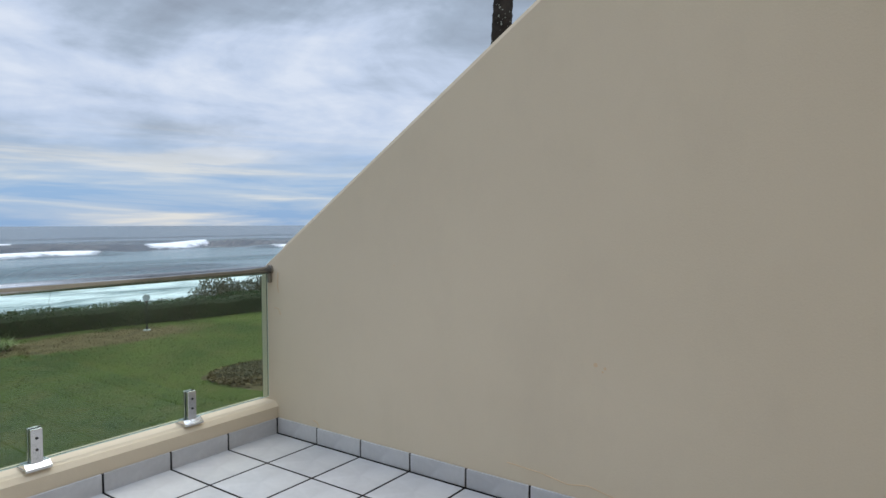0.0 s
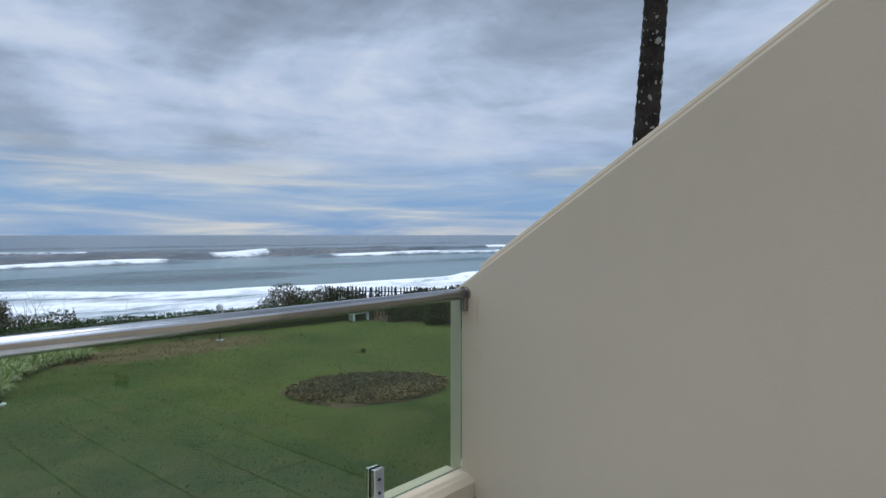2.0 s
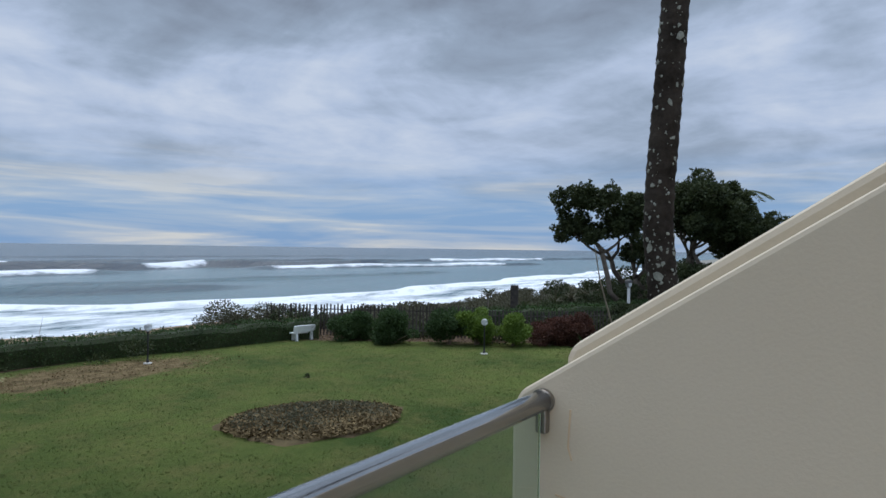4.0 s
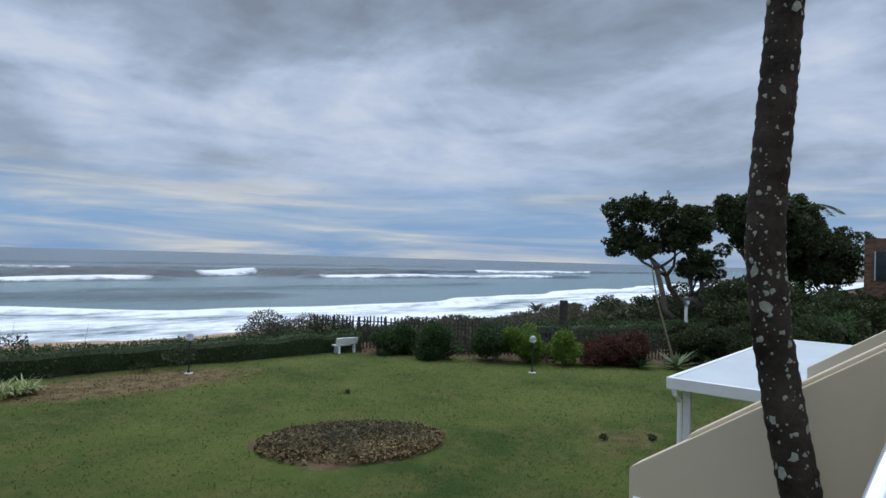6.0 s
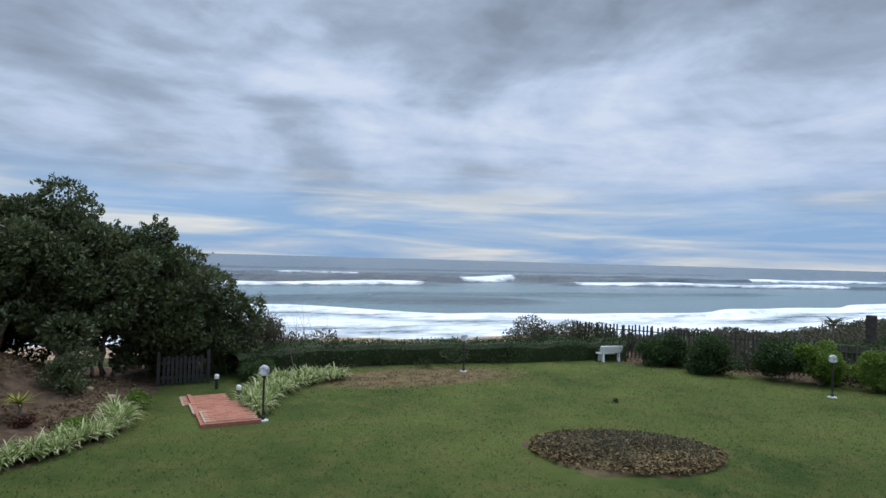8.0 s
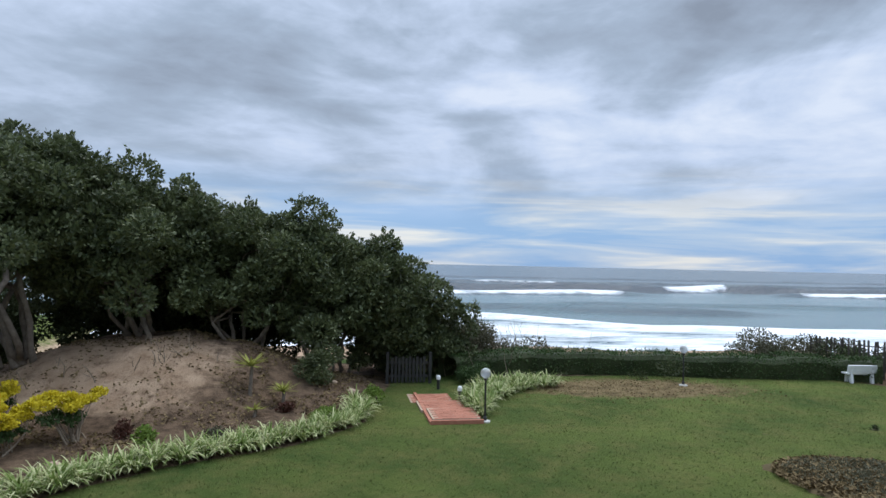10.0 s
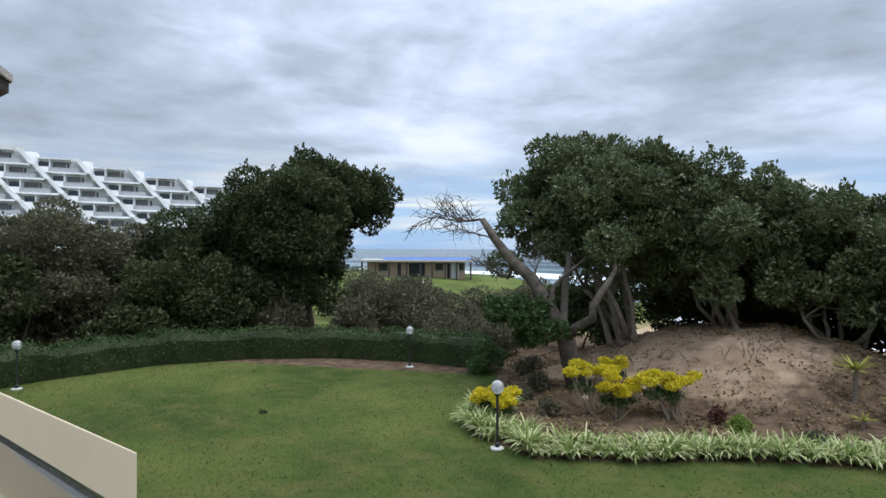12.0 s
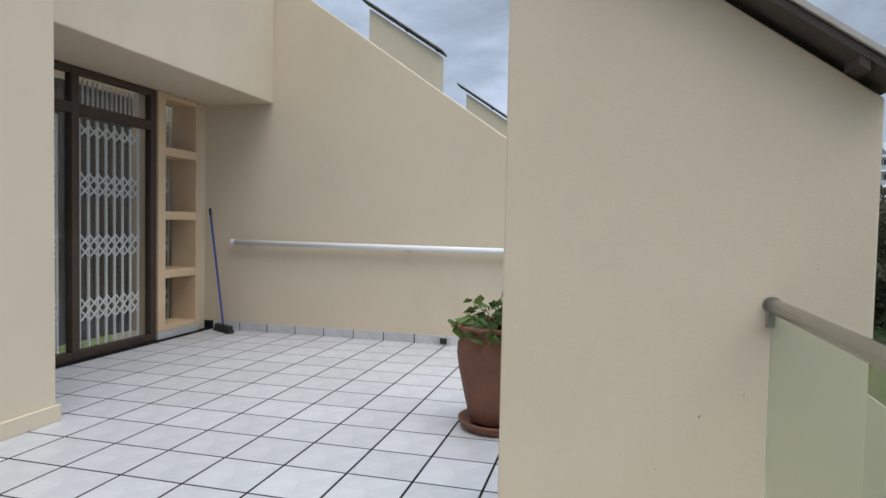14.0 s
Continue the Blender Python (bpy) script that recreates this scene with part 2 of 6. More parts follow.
def link(name, bm, mat, parent=None, label="", smooth=False):
    me = bpy.data.meshes.new(name)
    bm.to_mesh(me)
    bm.free()
    for m in (mat if isinstance(mat, (list, tuple)) else [mat]):
        me.materials.append(m)
    if smooth:
        me.shade_smooth()
    ob = new(name, me)
    if parent:
        ob.parent = parent
    if label:
        ob["label"] = label
    return ob


part = link


def thing(name, label, category, m=None, group="", kind=""):
    """An empty at the base of a thing, which its parts hang under."""
    ob = new(name)
    ob.empty_display_size = 0.1
    if m is not None:
        ob.matrix_basis = m
    return tagged(ob, label, category, group, kind)


def box(bm, x0, x1, y0, y1, z0, z1, bevel=0.0):
    r = bmesh.ops.create_cube(bm, size=1.0, matrix=Matrix.Translation(((x0 + x1) / 2, (y0 + y1) / 2, (z0 + z1) / 2)) @ Matrix.Diagonal((x1 - x0, y1 - y0, z1 - z0, 1)))
    if bevel:
        es = list({e for v in r["verts"] for e in v.link_edges})
        bmesh.ops.bevel(bm, geom=es, offset=bevel, segments=2, affect="EDGES", profile=0.5)
    return bm


def boxed(x0, x1, y0, y1, z0, z1, bevel=0.0):
    return box(bmesh.new(), x0, x1, y0, y1, z0, z1, bevel)


def prism(profile, x0, x1, bevel=0.0, bm=None):
    """A slab whose (y, z) outline is given, from x0 to x1."""
    bm = bm or bmesh.new()
    a = [bm.verts.new((x0, y, z)) for y, z in profile]
    b = [bm.verts.new((x1, y, z)) for y, z in profile]
    fs = [bm.faces.new(a), bm.faces.new(b[::-1])]
    n = len(a)
    for i in range(n):
        fs.append(bm.faces.new((a[i], b[i], b[(i + 1) % n], a[(i + 1) % n])))
    bmesh.ops.recalc_face_normals(bm, faces=fs)
    if bevel:
        es = list({e for f in fs for e in f.edges})
        bmesh.ops.bevel(bm, geom=es, offset=bevel, segments=2, affect="EDGES", profile=0.5)
    return bm


def tube(bm, pts, radii, n=8, cap=True):
    """A tapering tube along a list of points."""
    pts = [Vector(p) for p in pts]
    rings = []
    for i, p in enumerate(pts):
        d = (pts[min(i + 1, len(pts) - 1)] - pts[max(i - 1, 0)]).normalized()
        side = d.orthogonal().normalized() if abs(d.z) < 0.9 else (Vector((1, 0, 0)) - d * d.x).normalized()
        other = d.cross(side)
        r = float(radii[i] if isinstance(radii, (list, tuple)) else radii)
        rings.append([bm.verts.new(p + r * (math.cos(2 * math.pi * k / n) * side + math.sin(2 * math.pi * k / n) * other)) for k in range(n)])
    for a, b in zip(rings, rings[1:]):
        best = min(range(n), key=lambda s: sum((a[k].co - b[(k + s) % n].co).length for k in range(n)))
        for k in range(n):
            bm.faces.new((a[k], a[(k + 1) % n], b[(k + 1 + best) % n], b[(k + best) % n]))
    if cap:
        bm.faces.new(rings[0][::-1]); bm.faces.new(rings[-1])
    return bm


def lathe(bm, profile, n=24, at=(0, 0, 0)):
    """A turned shape from (radius, height) pairs."""
    rings = []
    for r, z in profile:
        rings.append([bm.verts.new((at[0] + r * math.cos(2 * math.pi * k / n), at[1] + r * math.sin(2 * math.pi * k / n), at[2] + z)) for k in range(n)])
    for a, b in zip(rings, rings[1:]):
        for k in range(n):
            bm.faces.new((a[k], a[(k + 1) % n], b[(k + 1) % n], b[k]))
    bm.faces.new(rings[0][::-1]); bm.faces.new(rings[-1])
    return bm


def leaves_mesh(name, centres, ways, length, width, mat, parent=None, fold=0.25, seed=1):
    """Many small folded leaves: one at each centre, pointing along its way."""
    rng = np.random.default_rng(seed)
    c = np.asarray(centres, float)
    w = np.asarray(ways, float)
    n = len(c)
    w = w / (np.linalg.norm(w, axis=1, keepdims=True) + 1e-9)
    s = np.cross(w, rng.normal(size=(n, 3)))
    s /= np.linalg.norm(s, axis=1, keepdims=True) + 1e-9
    u = np.cross(w, s)
    k = rng.uniform(0.65, 1.3, (n, 1))
    ln_, wd = length * k, width * k
    v = np.stack([c - w * ln_ * 0.5, c + s * wd * 0.5 + u * wd * fold, c + w * ln_ * 0.5, c - s * wd * 0.5 + u * wd * fold], 1).reshape(-1, 3)
    me = bpy.data.meshes.new(name)
    me.vertices.add(4 * n)
    me.vertices.foreach_set("co", v.ravel())
    me.loops.add(6 * n)
    base = np.arange(n)[:, None] * 4
    me.loops.foreach_set("vertex_index", (base + np.array([0, 1, 2, 0, 2, 3])).ravel())
    me.polygons.add(2 * n)
    me.polygons.foreach_set("loop_start", np.arange(2 * n) * 3)
    me.update(calc_edges=True)
    me.materials.append(mat)
    ob = new(name, me)
    if parent:
        ob.parent = parent
    return ob


def clump_points(clumps, per_area, seed, shell=0.35):
    """Leaf places and ways over a set of (x, y, z, rx, ry, rz) clumps, mostly near their skins."""
    rng = np.random.default_rng(seed)
    cs, ws = [], []
    for x, y, z, rx, ry, rz in clumps:
        n = int(per_area * (rx * ry + ry * rz + rx * rz) * 4.19)
        d = rng.normal(size=(n, 3))
        d /= np.linalg.norm(d, axis=1, keepdims=True)
        r = 1 - shell * rng.random((n, 1)) ** 1.5 + rng.normal(size=(n, 1)) * 0.05
        cs.append(np.array([x, y, z]) + d * r * np.array([rx, ry, rz]))
        ws.append(d + rng.normal(size=(n, 3)) * 0.7 + np.array([0, 0, 0.25]))
    return np.concatenate(cs), np.concatenate(ws)


def crown_clumps(centre, radii, count, size, seed, flat=1.0, under=-0.5):
    """Clumps spread over the upper skin and inside of an uneven dome."""
    rng = np.random.default_rng(seed)
    out = []
    while len(out) < count:
        d = rng.normal(size=3)
        d /= np.linalg.norm(d)
        if d[2] < under:
            continue
        r = rng.uniform(0.55, 1.0) if rng.random() < 0.8 else rng.uniform(0.1, 0.5)
        wob = 1 + 0.22 * math.sin(3 * math.atan2(d[1], d[0]) + seed) + 0.1 * rng.normal()
        p = np.array(centre) + d * r * np.array(radii) * wob
        s = size * rng.uniform(0.6, 1.25)
        out.append((p[0], p[1], p[2], s, s, s * 0.75 * flat))
    return out

# ---- the ground ----
BED = [(-11.1, 12.2), (-10.2, 10.6), (-8.3, 10.05), (-6.7, 11.1), (-4.9, 12.7), (-2.3, 14.1), (-0.8, 15.9), (-0.6, 18.0), (-0.1, 19.4), (1.0, 25.0), (-15.0, 26.0), (-14.6, 18.0), (-12.6, 15.0)]


def inside(x, y, poly):
    """Signed distance to a polygon, positive inside, for arrays."""
    d = np.full(x.shape, 1e9)
    ins = np.zeros(x.shape, bool)
    for (x0, y0), (x1, y1) in zip(poly, poly[1:] + poly[:1]):
        ex, ey = x1 - x0, y1 - y0
        t = np.clip(((x - x0) * ex + (y - y0) * ey) / (ex * ex + ey * ey), 0, 1)
        d = np.minimum(d, np.hypot(x - x0 - t * ex, y - y0 - t * ey))
        hit = ((y0 > y) != (y1 > y)) & (x < (x1 - x0) * (y - y0) / (y1 - y0 + 1e-12) + x0)
        ins ^= hit
    return np.where(ins, d, -d)


def smooth(a, b, v):
    t = np.clip((v - a) / (b - a), 0, 1)
    return t * t * (3 - 2 * t)


def ground_height(x, y):
    """Lawn terrace, sandy mound, dunes and the fall to the beach."""
    x, y = np.asarray(x, float), np.asarray(y, float)
    z = np.full(np.broadcast(x, y).shape, GROUND)
    mound = 1.75 * np.exp(-(((x + 6.8) / 4.6) ** 2 + ((y - 19.6) / 3.3) ** 2) ** 1.4)
    mound = mound + 0.09 * np.sin(1.7 * x + 0.6 * y) * np.sin(1.4 * y - 0.8 * x) + 0.05 * np.sin(3.9 * x + 1.1 * y) * np.sin(3.1 * y)
    z = z + mound * smooth(-0.2, 1.5, inside(x, y, BED))
    shore = 25.5 + 0.06 * np.abs(x - 10) - 5.0 * smooth(20, 32, x)
    z = z - (4.4 * smooth(0, 16, y - shore) + 1.12 * smooth(10, 60, y - shore)) * smooth(-60, -25, x) - 5.9 * smooth(78, 110, y) * (1 - smooth(-60, -25, x))
    z = z - 2.6 * np.exp(-(((x + 30) / 10) ** 2 + ((y - 36) / 9) ** 2))
    z = z + 0.5 * smooth(26, 42, x) * (1 - smooth(10, 22, y))
    z = z - 6.0 * smooth(52, 90, x) * smooth(-20, 5, y)
    return z


def axis_steps(parts):
    out = []
    for a, b, s in parts:
        out += list(np.arange(a, b, s))
    return np.array(out + [parts[-1][1]])


def ground_material():
    m = bpy.data.materials.new("ground")
    m.use_nodes = True
    tree = m.node_tree
    mk, ln = nodes_of(tree), tree.links.new
    p = tree.nodes["Principled BSDF"]
    vec = mk("ShaderNodeTexCoord").outputs["Object"]

    def noise_(scale, detail=6.0, rough=0.6):
        n = mk("ShaderNodeTexNoise", Scale=scale, Detail=detail, Roughness=rough)
        ln(vec, n.inputs["Vector"])
        return n.outputs["Fac"]

    def blend(f, a, b):
        x = mk("ShaderNodeMix"); x.data_type = "RGBA"
        ln(f, x.inputs[0])
        for i, c in ((6, a), (7, b)):
            if isinstance(c, tuple):
                x.inputs[i].default_value = (*c, 1)
            else:
                ln(c, x.inputs[i])
        return x.outputs[2]

    def ranged(f, lo, hi, top=1.0):
        r = mk("ShaderNodeMapRange")
        r.inputs["From Min"].default_value, r.inputs["From Max"].default_value, r.inputs["To Max"].default_value = lo, hi, top
        ln(f, r.inputs["Value"])
        return r.outputs[0]

    fine = noise_(38.0, 8.0, 0.75)
    blades = noise_(140.0, 4.0, 0.7)
    grass = blend(ranged(noise_(0.22, 4.0), 0.36, 0.64), (0.050, 0.086, 0.019), (0.138, 0.172, 0.042))
    grass = blend(ranged(noise_(1.1, 6.0, 0.7), 0.45, 0.66, 0.7), grass, (0.175, 0.16, 0.055))
    grass = blend(ranged(noise_(5.0, 8.0, 0.75), 0.5, 0.68, 0.45), grass, (0.034, 0.052, 0.013))
    grass = blend(ranged(fine, 0.45, 0.75, 0.7), grass, (0.035, 0.058, 0.014))
    grass = blend(ranged(blades, 0.55, 0.8, 0.5), grass, (0.19, 0.21, 0.075))
    bare = ranged(noise_(2.3, 10.0, 0.8), 0.61, 0.68, 0.8)
    grass = blend(bare, grass, (0.115, 0.085, 0.05))
    sand = blend(ranged(noise_(1.6), 0.3, 0.7), (0.33, 0.22, 0.14), (0.52, 0.38, 0.26))
    sand = blend(ranged(fine, 0.5, 0.8, 0.6), sand, (0.24, 0.16, 0.10))
    sand = blend(ranged(noise_(2.6, 9.0, 0.75), 0.5, 0.64, 0.75), sand, (0.17, 0.11, 0.07))
    soil = blend(ranged(noise_(3.5, 8.0), 0.35, 0.65), (0.06, 0.04, 0.026), (0.20, 0.135, 0.088))
    soil = blend(ranged(fine, 0.5, 0.75, 0.7), soil, (0.25, 0.18, 0.12))
    dry = blend(ranged(noise_(2.2, 8.0), 0.35, 0.65), (0.12, 0.088, 0.042), (0.25, 0.185, 0.095))
    dry = blend(ranged(fine, 0.5, 0.75, 0.8), dry, (0.09, 0.06, 0.035))
    edge = noise_(1.9, 8.0, 0.7)

    def zone(name):
        at = mk("ShaderNodeAttribute"); at.attribute_name = name
        s = mk("ShaderNodeMath"); s.operation = "ADD"
        ln(at.outputs["Fac"], s.inputs[0]); ln(edge, s.inputs[1])
        return ranged(s.outputs[0], 0.88, 1.12)
    col = blend(zone("dry"), grass, dry)
    col = blend(zone("soil"), col, soil)
    col = blend(zone("sand"), col, sand)
    ln(col, p.inputs["Base Color"])
    p.inputs["Roughness"].default_value, p.inputs["Specular IOR Level"].default_value = 0.95, 0.1
    h = mk("ShaderNodeMath"); h.operation = "ADD"
    ln(fine, h.inputs[0]); ln(blades, h.inputs[1])
    bp = mk("ShaderNodeBump", Strength=0.9, Distance=0.04)
    ln(h.outputs[0], bp.inputs["Height"]); ln(bp.outputs[0], p.inputs["Normal"])
    return m


def grid_mesh(name, xs, ys, zf, mat, zones=None):
    gx, gy = np.meshgrid(xs, ys)
    z = zf(gx, gy)
    me = bpy.data.meshes.new(name)
    nx, ny = len(xs), len(ys)
    me.vertices.add(nx * ny)
    me.vertices.foreach_set("co", np.stack([gx, gy, z], -1).ravel())
    i, j = np.meshgrid(np.arange(nx - 1), np.arange(ny - 1))
    a = (j * nx + i).ravel()
    me.loops.add(4 * len(a))
    me.loops.foreach_set("vertex_index", np.stack([a, a + 1, a + nx + 1, a + nx], -1).ravel())
    me.polygons.add(len(a))
    me.polygons.foreach_set("loop_start", np.arange(len(a)) * 4)
    me.update(calc_edges=True)
    for key, f in (zones or {}).items():
        at = me.attributes.new(key, "FLOAT", "POINT")
        at.data.foreach_set("value", f(gx, gy).ravel())
    me.materials.append(mat)
    me.shade_smooth()
    return new(name, me)


def zone_sand(x, y):
    crest = 0.80 * np.exp(-(((x + 7.3) / 3.3) ** 2 + ((y - 17.7) / 2.4) ** 2) ** 2)
    left = 0.75 * np.exp(-(((x + 11.5) / 1.6) ** 2 + ((y - 17.2) / 1.5) ** 2))
    beach = smooth(0, 4, y - 31 - 0.06 * np.abs(x - 10)) * smooth(-40, -20, x)
    dune = 0.7 * np.exp(-(((x + 37) / 6) ** 2 + ((y - 44) / 6) ** 2))
    return np.clip(crest * smooth(0.2, 1.2, inside(x, y, BED)) + left + beach + dune, 0, 1)


def zone_soil(x, y):
    bed = smooth(-0.1, 0.25, inside(x, y, BED))
    fence = smooth(0.0, 1.2, (x - 19.6) + 0.72 * (y - 16.0)) * smooth(4, 8, y) * (1 - smooth(22, 24, y))
    hedge = smooth(0.0, 0.8, y - 21.6 + 0.012 * (x - 8) ** 2) * smooth(2, 4, x) * (1 - smooth(17, 18, x))
    hedge_l = smooth(0.0, 0.8, -(x + 15.3) * 0.5 + (y - 14.7)) * (1 - smooth(-15, -13, x)) * smooth(-30, -24, x)
    scrub = np.maximum(smooth(25, 27, y) * smooth(-24, -18, x), smooth(0.8, 2.0, (x - 19.6) + 0.72 * (y - 16.0)) * smooth(15, 18, y))
    return np.clip(np.maximum.reduce([bed, fence, hedge, scrub * 0.8, hedge_l]), 0, 1)


def zone_dry(x, y):
    a = np.exp(-(((x - 8.2) / 4.6) ** 2 + ((y - 19.7 + 0.05 * (x - 8)) / 1.9) ** 2) ** 1.5)
    b = np.exp(-(((x - 21.0) / 2.2) ** 2 + ((y - 14.2 + 0.9 * (x - 21)) / 0.9) ** 2))
    c = np.exp(-(((x - 13.6) / 2.6) ** 2 + ((y - 5.9) / 1.8) ** 2))
    return np.clip(0.85 * a + 0.6 * b + 0.5 * c, 0, 1)


gx = axis_steps([(-900, -100, 50), (-100, -40, 6), (-40, -26, 1.0), (-26, 28, 0.25), (28, 60, 1.5), (60, 200, 14), (200, 900, 70)])
gy = axis_steps([(-300, -10, 29), (-10, 2, 2), (2, 26, 0.25), (26, 70, 1.5), (70, 140, 5)])
tagged(grid_mesh("ground", gx, gy, ground_height, ground_material(), {"sand": zone_sand, "soil": zone_soil, "dry": zone_dry}),
       "mown green lawn with bare sandy beds and dunes", "lawn", kind="structure")

# ---- the sea ----
# each crest: course (x, y), height, width behind, where it rises, where it breaks, how white
CRESTS = [([(-400, 240), (51, 218), (119, 216), (146, 224), (190, 203), (420, 188)], 3.3, 9, (15, 235), (116, 150), 0.74),
          ([(-400, 214), (31, 188), (88, 192), (130, 196), (400, 210)], 1.7, 8, (-140, 100), (-60, 92), 0.68),
          ([(-300, 215), (157, 196), (295, 172), (420, 150)], 1.9, 8, (150, 330), (155, 300), 0.68),
          ([(-300, 155), (0, 135), (34, 127), (57, 118), (110, 112), (300, 120)], 1.5, 7, (-40, 84), (0, 0), 0.0),
          ([(-300, 160), (0, 150), (60, 142), (120, 136), (300, 130)], 1.0, 6, (50, 190), (120, 150), 0.4),
          ([(-300, 190), (-120, 168), (-40, 152), (10, 150)], 1.9, 8, (-260, -5), (-190, -30), 0.8),
          ([(-300, 270), (-100, 246), (0, 240)], 2.2, 9, (-300, -10), (-120, -60), 0.7),
          ([(-300, 330), (0, 310), (420, 280)], 1.6, 12, (-300, 300), (60, 110), 0.6),
          ([(-400, 300), (300, 250), (700, 215)], 2.0, 12, (230, 800), (330, 480), 0.7),
          ([(-500, 440), (500, 400)], 1.3, 18, (-400, 500), (0, 0), 0.0)]
SURF = [(-400, 150), (-60, 124), (0, 116), (26, 110), (48, 95), (86, 88), (140, 90), (245, 101), (500, 112)]


def wobble(x, seed):
    return 1.6 * np.sin(x / 9.0 + seed) + 1.1 * np.sin(x / 4.3 + 2 * seed) + 2.2 * np.sin(x / 23.0 + 3 * seed)


def between(x, span, soft):
    return smooth(span[0] - soft, span[0] + soft, x) * (1 - smooth(span[1] - soft, span[1] + soft, x))


def surf_line(x):
    return np.interp(x, [p[0] for p in SURF], [p[1] for p in SURF]) + wobble(x, 0.4)


def sea_height(x, y):
    z = np.full(x.shape, SEA)
    for i, (course, h, w, rise, foam, white) in enumerate(CRESTS):
        s = y - np.interp(x, [p[0] for p in course], [p[1] for p in course]) - wobble(x, i) * 0.5
        k = between(x, rise, 14) * (0.85 + 0.15 * np.sin(x / 11.0 + i))
        z = z + h * k * np.where(s < 0, np.exp(-(s / 1.9) ** 2), np.exp(-(s / w) ** 2))
    for i, c in enumerate((-6, -19, -30, -40)):
        s = y - surf_line(x) - c
        z = z + (0.75 - 0.14 * i) * np.where(s < 0, np.exp(-(s / 1.2) ** 2), np.exp(-(s / 6) ** 2)) * (0.6 + 0.4 * np.sin(x / 13.0 + 2 * i)) * smooth(66, 80, y)
    return z


def sea_foam(x, y):
    edge = surf_line(x) - y
    f = 0.645 * smooth(-1.0, 2.5, edge) - 0.15 * np.exp(-((edge - 15) / 4.0) ** 2) * (0.6 + 0.4 * np.sin(x / 14.0))
    f = f - 0.12 * np.exp(-((edge - 36) / 3.0) ** 2) * (0.5 + 0.5 * np.sin(x / 21.0 + 1))
    f = f + 0.3 * np.exp(-((edge - 2.5) / 2.0) ** 2)
    for i, (course, h, w, rise, foam, white) in enumerate(CRESTS):
        s = y - np.interp(x, [p[0] for p in course], [p[1] for p in course]) - wobble(x, i) * 0.5
        line = np.where(s < 0, np.exp(-(s / 4.5) ** 2), np.exp(-(s / 2.4) ** 2))
        f = np.maximum(f, white * line * between(x, foam, 5))
        trail = np.where(s < 0, np.exp(-(s / 16.0) ** 2), 0) * between(x, foam, 12)
        f = np.maximum(f, 0.42 * white * trail)
    return np.clip(f, 0, 1)


def sea_depth_face_shade(x, y):
    """Darker water tone: deep water far out, plus shade painted on steep wave faces."""
    d = 0.74 * smooth(110, 480, y)
    for i, (course, h, w, rise, foam, white) in enumerate(CRESTS):
        s = y - np.interp(x, [p[0] for p in course], [p[1] for p in course]) - wobble(x, i) * 0.5
        # darkens each front face in place of its weaker sky reflection
        d = d + 0.35 * h * between(x, rise, 14) * np.exp(-((s + 2.0) / 3.0) ** 2)
    return np.clip(d, 0, 1.4)


